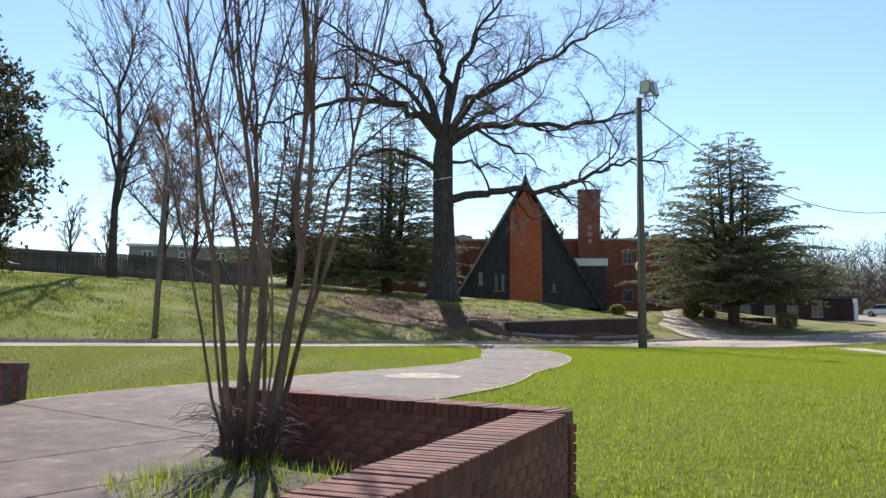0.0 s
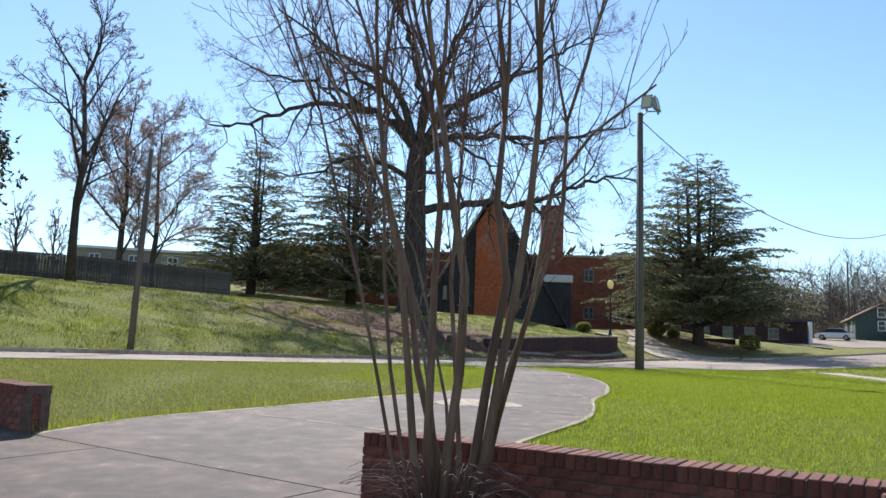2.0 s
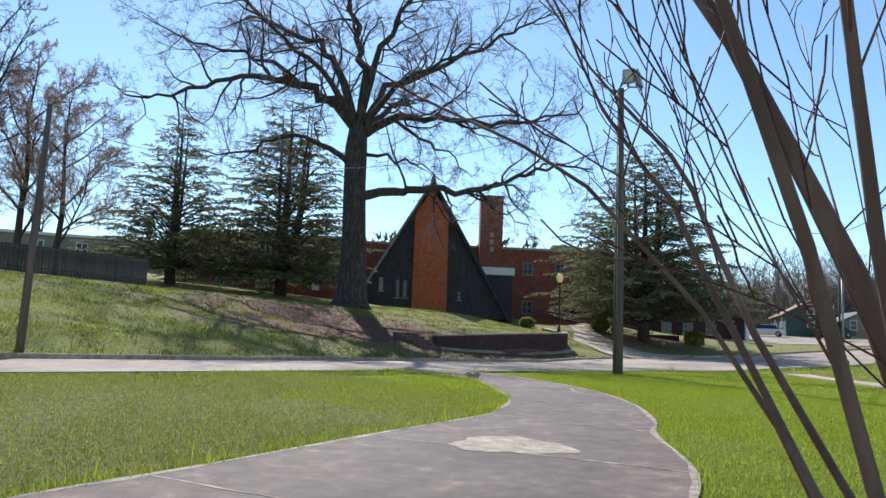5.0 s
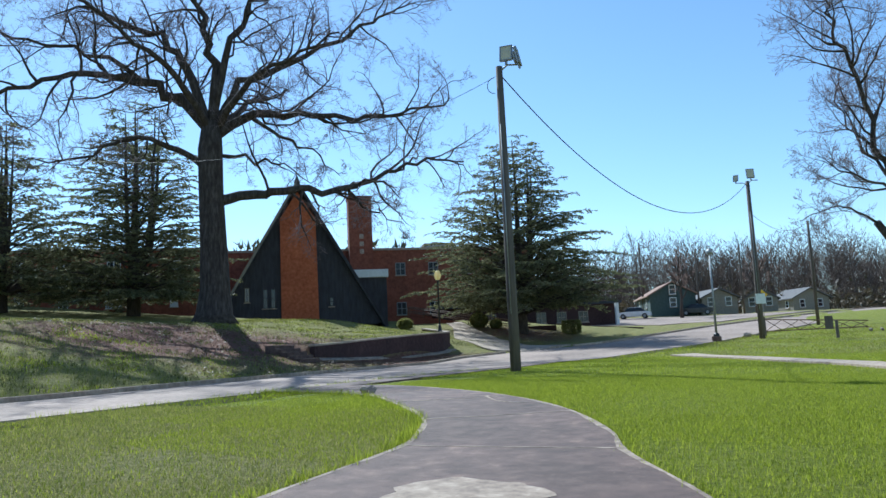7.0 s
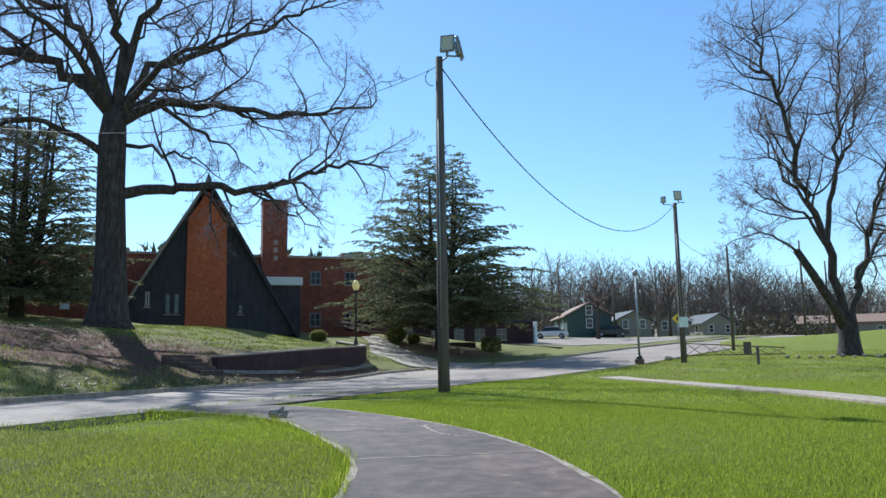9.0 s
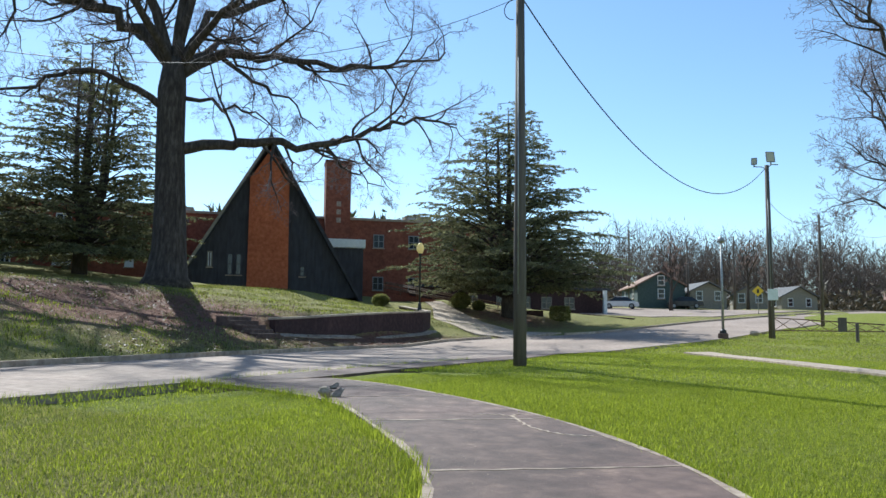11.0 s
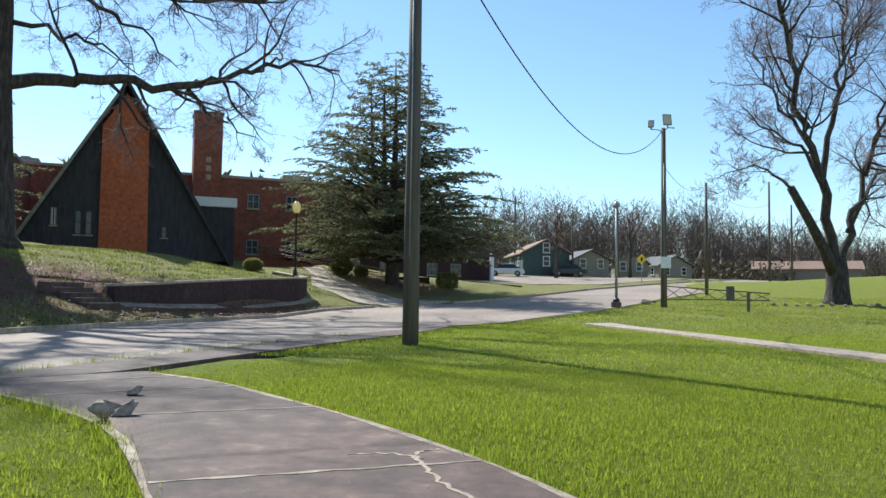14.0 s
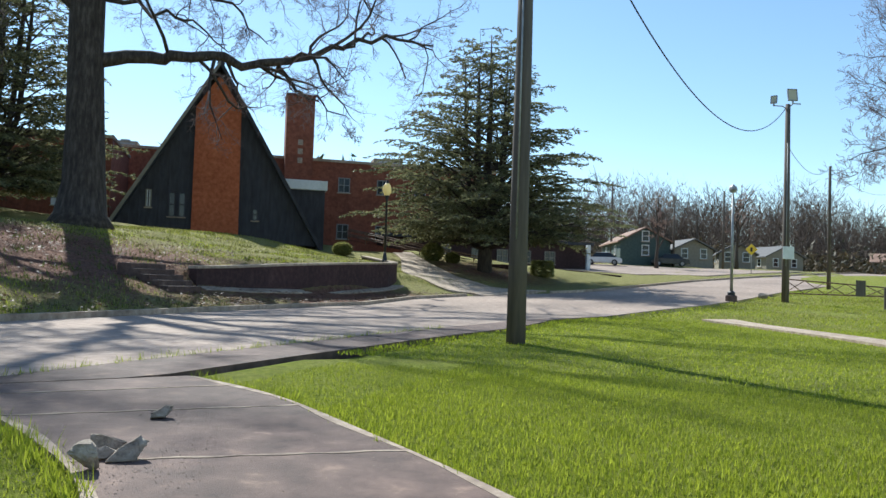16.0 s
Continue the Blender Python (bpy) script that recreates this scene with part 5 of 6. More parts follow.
def drive():
    a = [(-24.9, 54.6), (-29.2, 56.6), (-31.4, 59.4), (-33.0, 63.0), (-34.8, 67.0), (-37.0, 70.6)]
    b = [(-22.6, 60.2), (-27.9, 61.9), (-30.4, 64.6), (-32.4, 66.9), (-34.2, 69.4), (-36.2, 72.4)]
    ts = np.linspace(0, 4.99, 30)
    l, r = [tuple(spline(a, t)) for t in ts], [tuple(spline(b, t)) for t in ts]
    ob = strip("drive", l, r, 6, 0.06, 0.3, M_CONCW, zf=lambda x, y: float(ground_z(x, y)))
    tagged(ob, "pale concrete drive climbing to the chapel", "driveway", kind="structure")


drive()


def ramp_rail(name, p, q, zp, zq, label):
    """A low brick ramp wall with two pipe rails on posts."""
    p, q = Vector((*p, zp)), Vector((*q, zq))
    root = thing(name, Matrix(), label, "ramp railing", "ramp railings")
    n = 8
    side = (q - p).cross(Vector((0, 0, 1))).normalized() * 0.15
    base = [(v + s + Vector((0, 0, h))) for v in (p, q) for s in (side, -side) for h in (-2.0, 0.15)]
    mesh_ob("wall", base, [(0, 1, 3, 2), (4, 6, 7, 5), (0, 4, 5, 1), (2, 3, 7, 6), (1, 5, 7, 3), (0, 2, 6, 4)], M_BRICK, root)
    for h in (0.55, 0.95):
        t = Tubes()
        t.add([p + Vector((0, 0, h)), q + Vector((0, 0, h))], [0.045, 0.045], 6)
        t.ob("rail", M_MYRT, root)
    for k in range(n + 1):
        b = p.lerp(q, k / n)
        t = Tubes()
        t.add([b + Vector((0, 0, 0.1)), b + Vector((0, 0, 0.97))], [0.035, 0.035], 6)
        t.ob("post", M_MYRT, root)


ramp_rail("ramp_railing", (-40.2, 69.2), (-29.8, 73.5), 5.0, 2.95, "sloping ramp wall of red brick with brown pipe rails")
ramp_rail("ramp_railing", (-40.9, 71.0), (-30.3, 75.4), 5.2, 3.2, "sloping ramp wall of red brick with brown pipe rails")


def low_wall(p, q, z, h, label, taper=True):
    d = Vector((q[0] - p[0], q[1] - p[1], 0))
    m = Matrix.Translation((*p, z)) @ Matrix.Rotation(math.atan2(d.y, d.x), 4, "Z")
    root = thing("low_wall", m, label, "garden wall", kind="structure")
    L = d.length
    bm = bmesh.new()
    vs = [bm.verts.new(c) for c in ((0, -0.15, -0.8), (L, -0.15, -0.8), (L, 0.15, -0.8), (0, 0.15, -0.8), (0, -0.15, h), (L, -0.15, h * (0.3 if taper else 1)), (L, 0.15, h * (0.3 if taper else 1)), (0, 0.15, h))]
    for f in ((0, 3, 2, 1), (4, 5, 6, 7), (0, 1, 5, 4), (1, 2, 6, 5), (2, 3, 7, 6), (3, 0, 4, 7)):
        bm.faces.new([vs[i] for i in f])
    part("wall", bm, M_BRICK_SHADE, root)


low_wall((-27.0, 83.5), (-20.8, 82.0), 3.0, 0.75, "low dark brick wall tapering towards the street")
low_wall((-32.0, 71.6), (-27.2, 73.4), 3.2, 0.5, "low dark brick wall below the cedar", False)


def paved(name, poly, material, label, category, lift=0.03):
    xs = [p[0] for p in poly]
    ob = strip(name, resample([poly[0], poly[1]], 2), resample([poly[3], poly[2]], 2), 6, lift, 0.25, material, zf=lambda x, y: float(ground_z(x, y)))
    tagged(ob, label, category, kind="structure")


def far_lot():
    ys = np.linspace(88, 108, 14)
    l = [(-34.0, y) for y in ys]
    r = [(kerb_x(y) - 2.6, y) for y in ys]
    ob = strip("parking_lot", l, r, 10, 0.05, 0.3, M_ROAD, zf=lambda x, y: float(ground_z(x, y)))
    tagged(ob, "pale asphalt car park before the houses", "car park", kind="structure")


far_lot()


# ---- shrubs ----
def bush(x, y, rx, ry, rz, seed, label, square=False):
    rng = random.Random(seed)
    z = float(ground_z(x, y))
    root = thing("bush", Matrix.Translation((x, y, z)), label, "bush", "clipped bushes")
    v, f = [], []
    tb = Tubes()
    for k in range(14):
        w = rng.uniform(0, 6.28)
        tb.add([(0, 0, -0.05), (math.cos(w) * rx * 0.6, math.sin(w) * ry * 0.6, rz * rng.uniform(0.6, 1.4))], [0.03, 0.01], 4)
    tagged(tb.ob("stemwork", M_DARKBARK, root), kind="stuff")
    for k in range(2600):
        d = Vector((rng.gauss(0, 1), rng.gauss(0, 1), rng.gauss(0, 1))).normalized()
        if square:
            d = d / max(abs(d.x), abs(d.y), abs(d.z)) * 0.86
        r = rng.uniform(0.8, 1.03)
        p = Vector((d.x * rx * r, d.y * ry * r, rz + d.z * rz * r))
        if p.z < 0.03:
            continue
        needles(rng, v, f, p, (d + Vector((rng.gauss(0, 0.6), rng.gauss(0, 0.6), rng.gauss(0, 0.6)))).normalized(), rng.uniform(0.09, 0.19))
    mesh_ob("foliage", v, f, M_HEDGE, root)


bush(-33.2, 69.4, 0.78, 0.78, 0.62, 91, "round clipped olive-green bush beside the drive")
bush(-31.9, 70.2, 0.5, 0.5, 0.36, 92, "small round clipped bush beside the drive")
bush(-25.3, 71.5, 0.85, 0.7, 0.6, 93, "boxy clipped hedge bush near the cedar", True)
bush(-37.6, 63.3, 0.6, 0.6, 0.42, 94, "small clipped bush below the chapel wall")
bush(8.0, 74.0, 1.0, 1.0, 0.9, 95, "rounded green bush on the far lawn")


# ---- street furniture ----
def lamp_post(x, y):
    z = float(ground_z(x, y))
    root = thing("lamp_post", Matrix.Translation((x, y, z)), "slim black lamp post with a frosted acorn globe", "street lamp")
    part("base", lathe([(0.2, -0.1), (0.2, 0.12), (0.13, 0.3), (0.1, 0.55), (0.065, 0.7)], 12), M_BLACK, root, smooth=True)
    part("pole", lathe([(0.065, 0.7), (0.055, 3.6), (0.09, 3.66), (0.09, 3.74), (0.14, 3.82)], 12), M_BLACK, root, smooth=True)
    part("globe", lathe([(0.13, 3.82), (0.22, 4.0), (0.25, 4.16), (0.2, 4.36), (0.1, 4.5)], 14), M_GLOBE, root, "frosted acorn globe", True)
    part("finial", lathe([(0.11, 4.5), (0.08, 4.56), (0.02, 4.68)], 10), M_BLACK, root)


lamp_post(-30.4, 54.3)


def street_light(x, y):
    z = float(ground_z(x, y))
    root = thing("street_light", Matrix.Translation((x, y, z)), "slim pale metal street light on a concrete foot", "street light")
    part("foot", boxed(-0.3, 0.3, -0.3, 0.3, -0.3, 0.35, 0.05), M_CONC, root, "square concrete foot")
    part("collar", lathe([(0.2, 0.35), (0.2, 0.5), (0.1, 0.58)], 10), M_BLACK, root)
    part("pole", lathe([(0.085, 0.55), (0.05, 6.0)], 10), M_METAL, root, smooth=True)
    part("head", lathe([(0.1, 5.95), (0.24, 6.1), (0.2, 6.25), (0.05, 6.4)], 10), M_METAL, root)


street_light(-12.44, 60.3)


def utility_pole(x, y, h, label="tall brown wooden utility pole beside the street", arm=True, lean=0.0):
    z = float(ground_z(x, y))
    root = thing("utility_pole", Matrix.Translation((x, y, z)), label, "utility pole", "utility poles")
    t = Tubes()
    t.add([(0, 0, -0.3), (lean * 0.5, 0, h * 0.5), (lean, 0, h)], [0.02 + 0.0145 * min(h, 10), 0.02 + 0.012 * min(h, 10), 0.015 + 0.009 * min(h, 10)], 10)
    t.ob("pole", M_WOODP, root)
    if arm:
        part("crossarm", boxed(-0.9, 0.9, -0.06, 0.06, h - 0.7, h - 0.56, 0.01), M_WOODP, root)
        for q in (-0.8, 0.0, 0.8):
            part("insulator", lathe([(0.05, h - 0.56), (0.06, h - 0.46), (0.03, h - 0.38)], 8, Matrix.Translation((q, 0, 0))), M_CONCW, root)


utility_pole(-27.4, 13.5, 6.8, "short weathered utility pole at the kerb", False, 0.25)
for x, y, h in ((-5.4, 78.6, 9.0), (4.6, 108.0, 11.5), (8.6, 116.0, 9.5), (-18.1, 112.0, 8.5), (-26.0, 116.0, 10.5), (-12.5, 110.0, 9.0)):
    utility_pole(x, y, h, arm=False)


def cable(name, p, q, sag, r, label):
    p, q = Vector(p), Vector(q)
    t = Tubes()
    pts = [p.lerp(q, k / 40) - Vector((0, 0, sag * 4 * (k / 40) * (1 - k / 40))) for k in range(41)]
    t.add(pts, [r] * 41, 5)
    ob = t.ob(name, M_BLACK)
    tagged(ob, label, "cable")
    return ob


cable("cable", (-16.8, 30.2, 11.75), (-9.7, 62.1, 12.6), 3.4, 0.022, "slack black cable strung between the two floodlight poles")
cable("cable", (-16.95, 30.0, 11.75), (-27.2, 13.5, 7.6), 2.0, 0.009, "thin black cable running to the kerbside utility pole")
for a, b in (((-5.4, 78.6), (4.6, 108.0)), ((-9.6, 62.24), (-5.4, 78.6))):
    za, zb = float(ground_z(*a)) + 8.8, float(ground_z(*b)) + 8.9
    cable("cable", (*a, za), (*b, zb), 1.0, 0.016, "thin overhead cable along the street")


def road_sign():
    x, y = -10.0, 97.0
    z = float(ground_z(x, y))
    root = thing("road_sign", Matrix.Translation((x, y, z)), "yellow diamond road sign on a thin post", "road sign")
    t = Tubes()
    t.add([(0, 0, -0.2), (0, 0, 2.7)], [0.035, 0.035], 6)
    t.ob("post", M_METAL, root)
    part("plate", boxed(-0.4, 0.4, -0.06, -0.04, -0.4, 0.4, 0.01, Matrix.Translation((0, 0, 2.4)) @ Matrix.Rotation(radians(45), 4, "Y")), M_YELLOW, root, "yellow diamond plate")
    part("mark", boxed(-0.1, 0.1, -0.07, -0.062, 2.2, 2.6), M_BLACK, root)


road_sign()


def bar_gate():
    p, q = Vector((-9.4, 65.6, 0)), Vector((-2.6, 67.4, 0))
    z = float(ground_z(-6.0, 66.5))
    d = q - p
    m = Matrix.Translation((p.x, p.y, z)) @ Matrix.Rotation(math.atan2(d.y, d.x), 4, "Z")
    root = thing("bar_gate", m, "long rusty tube barrier gate across the side track", "gate")
    L = d.length
    for nm, a, b, r in [("rail", (0, 0, 0.3), (L, 0, 0.3), 0.04), ("rail", (0, 0, 1.15), (L, 0, 0.75), 0.04)] + [("brace", (L * k / 6, 0, 0.3), (L * (k + 1) / 6, 0, 1.15 - 0.4 * (k + 1) / 6), 0.025) for k in range(6)] + [("brace", (L * (k + 1) / 6, 0, 0.3), (L * k / 6, 0, 1.15 - 0.4 * k / 6), 0.025) for k in range(6)]:
        t = Tubes()
        t.add([a, b], [r, r], 6)
        t.ob(nm, M_MYRT, root)
    part("plate", boxed(L * 0.58, L * 0.66, -0.06, -0.03, 0.25, 1.2, 0.02), M_WOODP, root, "weathered dark plate")
    for x, y, h, r in ((-5.07, 60.04, 1.15, 0.1), (-9.45, 65.55, 1.35, 0.09)):
        zz = float(ground_z(x, y))
        pr = thing("gate_post", Matrix.Translation((x, y, zz)), "short dark wooden gate post in the grass", "post", "gate posts")
        part("post", lathe([(r, -0.2), (r * 0.96, h - 0.04), (r * 0.6, h)], 10), M_WOODP, pr)


bar_gate()


def rock(x, y, s, seed, label, lift=0.0, rot=(0, 0, 0), z=None, group="rocks on the path"):
    """A broken stone: a jittered, flattened block."""
    rng = random.Random(seed)
    bm = bmesh.new()
    bmesh.ops.create_icosphere(bm, subdivisions=3, radius=1.0)
    cuts = [(Vector((rng.gauss(0, 1), rng.gauss(0, 1), rng.gauss(0, 1))).normalized(), rng.uniform(0.4, 0.72)) for _ in range(15)]
    for v in bm.verts:
        for n, d in cuts:
            k = v.co.dot(n)
            if k > d:
                v.co -= n * (k - d)
        v.co += Vector((rng.gauss(0, 0.018), rng.gauss(0, 0.018), rng.gauss(0, 0.018)))
        v.co = Vector((v.co.x * s[0], v.co.y * s[1], v.co.z * s[2]))
    bm.transform(Euler([radians(a) for a in rot]).to_matrix().to_4x4())
    low = min(v.co.z for v in bm.verts)
    z = float(ground_z(x, y)) if z is None else z
    ob = part("rock", bm, M_ROCK, None)
    ob.matrix_world = Matrix.Translation((x, y, z - low + lift - 0.008))
    tagged(ob, label, "rock", group)


rock(-16.66, 19.07, (0.135, 0.125, 0.115), 101, "rough pitted grey stone lying on the concrete path", 0.035, (0, 0, 40))


def shard(x, y, outline, thick, lean, seed, label):
    """A broken stone plate standing or leaning on the path: a rough outline with worn, uneven faces."""
    rng = random.Random(seed)
    bm = bmesh.new()
    rings = []
    for d, k in ((-0.5, 0.86), (-0.36, 1.0), (0.3, 0.98), (0.5, 0.8)):
        cx = sum(p[0] for p in outline) / len(outline)
        cz = sum(p[1] for p in outline) / len(outline)
        ring = []
        for i in range(len(outline)):
            for f in (0.0, 0.35, 0.7):
                a, b = outline[i], outline[(i + 1) % len(outline)]
                px, pz = a[0] + (b[0] - a[0]) * f, a[1] + (b[1] - a[1]) * f
                px, pz = cx + (px - cx) * k + rng.gauss(0, 0.004), cz + (pz - cz) * k + rng.gauss(0, 0.004)
                ring.append(bm.verts.new((px, d * thick + rng.gauss(0, 0.004), pz)))
        rings.append(ring)
    n = len(rings[0])
    for a, b in zip(rings, rings[1:]):
        for i in range(n):
            bm.faces.new((a[i], a[(i + 1) % n], b[(i + 1) % n], b[i]))
    bm.faces.new(rings[0][::-1]), bm.faces.new(rings[-1])
    bmesh.ops.recalc_face_normals(bm, faces=bm.faces)
    bm.transform(Matrix.Diagonal((0.92, 0.92, 0.74, 1)) @ Matrix.Rotation(radians(45), 4, "Z") @ Matrix.Rotation(radians(lean), 4, "X"))
    low = min(v.co.z for v in bm.verts)
    ob = part("rock", bm, M_ROCK, None)
    ob.matrix_world = Matrix.Translation((x, y, float(ground_z(x, y)) - low + 0.028))
    for f in ob.data.polygons:
        f.use_smooth = False
    tagged(ob, label, "rock", "rocks on the path")


shard(-16.6, 19.34, [(-0.14, 0.0), (0.05, 0.0), (0.11, 0.1), (0.14, 0.15), (0.085, 0.2), (-0.05, 0.11)], 0.07, -24, 103, "pale flat broken stone leaning on other stones")
shard(-16.83, 19.44, [(-0.12, 0.0), (0.1, 0.0), (0.11, 0.09), (-0.06, 0.17), (-0.12, 0.165)], 0.06, -12, 102, "broken slab of grey stone leaning on other stones")
shard(-16.73, 19.3, [(-0.06, 0.0), (0.06, 0.0), (0.08, 0.06), (0.0, 0.11), (-0.06, 0.08)], 0.06, -35, 104, "small pale stone between larger stones")
shard(-17.3, 20.5, [(-0.085, 0.0), (0.03, 0.0), (0.05, 0.03), (0.095, 0.12), (0.03, 0.13), (-0.085, 0.05)], 0.1, -20, 105, "wedge-shaped grey stone lying alone on the path")
for k in range(16):
    t = k / 15
    rock(-2.6 + 11 * t, 66.5 + 1.6 * t + 0.3 * math.sin(k * 3), (0.25 + 0.1 * math.sin(k * 5), 0.2, 0.16), 110 + k, "grey border stone lying in the grass", 0, (0, 0, k * 40), group="border stones")
rock(-10.6, 64.3, (0.5, 0.3, 0.22), 140, "grey stone beside the floodlight pole", 0, group="border stones")


# ---- fence and buildings far off ----
def fence():
    p, q = Vector((-62.0, 8.0, 0)), Vector((-51.5, 34.5, 0))
    root = thing("fence", Matrix(), "tall weathered grey board fence behind the bank", "fence", kind="structure")
    d = q - p
    n = 150
    me = None
    for k in range(n):
        c = p.lerp(q, (k + 0.5) / n)
        z = float(ground_z(c.x, c.y))
        if me is None:
            bm = boxed(-0.09, 0.09, -0.015, 0.015, 0, 1.9, 0.006)
            me = bpy.data.meshes.new("board")
            bm.to_mesh(me)
            bm.free()
            me.materials.append(M_FENCE)
        o = new("board", me)
        o.parent = root
        o.matrix_local = Matrix.Translation((c.x, c.y, z - 0.15)) @ Matrix.Rotation(math.atan2(d.y, d.x), 4, "Z")
    for h in (0.4, 1.5):
        t = Tubes()
        t.add([(v.x + 0.05, v.y, float(ground_z(v.x, v.y)) + h) for v in (p.lerp(q, k / 12) for k in range(13))], [0.04] * 13, 4)
        t.ob("rail", M_FENCE, root)


fence()


def house(x, y, rz, w, d, h, roof_h, wall, roofm, label, name="house", wins=((-0.25, 1.0), (0.25, 1.0)), over=0.4):
    """A small gabled house: gable front towards local -y."""
    z = float(ground_z(x, y))
    root = thing(name, Matrix.Translation((x, y, z)) @ Matrix.Rotation(radians(rz), 4, "Z"), label, "house")
    bm = bmesh.new()
    pts = [(-w / 2, -0.6), (w / 2, -0.6), (w / 2, h), (0, h + roof_h), (-w / 2, h)]
    f0 = [bm.verts.new((a, -d / 2, b)) for a, b in pts]
    f1 = [bm.verts.new((a, d / 2, b)) for a, b in pts]
    bm.faces.new(f0)
    bm.faces.new(f1)
    for i in range(5):
        j = (i + 1) % 5
        bm.faces.new((f0[i], f0[j], f1[j], f1[i]))
    part("wall", bm, wall, root)
    sl = roof_h / (w / 2)
    for sg in (-1, 1):
        bm = bmesh.new()
        e = w / 2 + over
        pts = [(0, h + roof_h + 0.03), (sg * e, h - over * sl + 0.03), (sg * e, h - over * sl + 0.2), (0, h + roof_h + 0.2)]
        f0 = [bm.verts.new((a, -d / 2 - over, b)) for a, b in pts]
        f1 = [bm.verts.new((a, d / 2 + over, b)) for a, b in pts]
        bm.faces.new(f0)
        bm.faces.new(f1)
        for i in range(4):
            j = (i + 1) % 4
            bm.faces.new((f0[i], f0[j], f1[j], f1[i]))
        part("roof", bm, roofm, root)
    for fx, zz in wins:
        church_window(root, fx * w, zz, 0.9, 1.3, -d / 2 - 0.01, 1, lit=False)
    for sy in (-0.25, 0.25):
        wn = church_window(root, 0, 0, 0.9, 1.2, 0, 1)
        wn.matrix_local = Matrix.Translation((-w / 2 - 0.01, d * sy, 1.0)) @ Matrix.Rotation(radians(-90), 4, "Z")
    return root


house(-23.2, 117.0, 18, 6.0, 12, 2.6, 1.6, M_GREENH, M_ROOFR, "small dark green house with a brown gabled roof", wins=((0.0, 0.9), (0.0, 2.6)))
house(-17.4, 121.0, 25, 5.0, 7, 2.2, 1.2, M_GREYH, M_ROOFG, "small pale house with a grey roof")
house(-11.0, 124.0, 5, 4.4, 6, 2.1, 1.3, M_GREYH, M_ROOFG, "small pale house with a grey gabled roof")
house(-5.5, 142.0, 30, 6, 7, 2.5, 1.5, M_GREYH, M_ROOFG, "small pale house at the edge of the woods")
house(18.0, 152.0, 80, 7, 16, 2.8, 1.3, M_GREYH, M_ROOFR, "long low pale building at the edge of the woods")


def slab_building(name, m, w, d, h, wall, top, label, cols=4):
    root = thing(name, m, label, "building")
    part("wall", boxed(-w / 2, w / 2, 0, d, -1, h), wall, root)
    part("roof", boxed(-w / 2 - 0.3, w / 2 + 0.3, -0.3, d + 0.3, h, h + 0.3, 0.04), top, root)
    for k in range(cols):
        church_window(root, -w / 2 + w * (k + 0.5) / cols, h * 0.35, 1.2, 1.4, -0.02, 2)


slab_building("brick_building", Matrix.Translation((31.5, 112.0, float(ground_z(31, 112)))) @ Matrix.Rotation(radians(-8), 4, "Z"), 18, 14, 6.6, M_BRICKF, M_CONCW, "plain orange brick building beyond the far lawn")
slab_building("long_building", Matrix.Translation((-84.0, 52.0, float(ground_z(-84, 52)))) @ Matrix.Rotation(radians(52), 4, "Z"), 26, 12, 3.0, M_GREYH, M_WHITE, "long low building with a white metal roof", 6)
slab_building("grey_building", Matrix.Translation((-86.0, 26.0, float(ground_z(-86, 26)))) @ Matrix.Rotation(radians(66), 4, "Z"), 16, 12, 4.0, M_FENCE, M_ROOFG, "grey flat building beyond the fence", 3)


def rooftop_unit(u, n, z, w):
    root = thing("rooftop_unit", CH @ Matrix.Translation((u, n, z)), "pale boxy air-conditioning unit on the flat roof", "air conditioner", "rooftop units")
    part("case", boxed(-w, w, -0.9, 0.9, 0, 1.1, 0.05), M_GREYH, root)
    part("grille", boxed(-w * 0.8, w * 0.8, -0.94, -0.9, 0.2, 0.9), M_METAL, root)
    part("fan_cowl", lathe([(0.45, 1.1), (0.45, 1.3), (0.3, 1.32)], 12), M_METAL, root)


for u, n, w in ((-8.8, 19.5, 1.2), (16.4, 19.0, 1.5), (21.0, 20.0, 0.9)):
    rooftop_unit(u, n, 13.4, w)


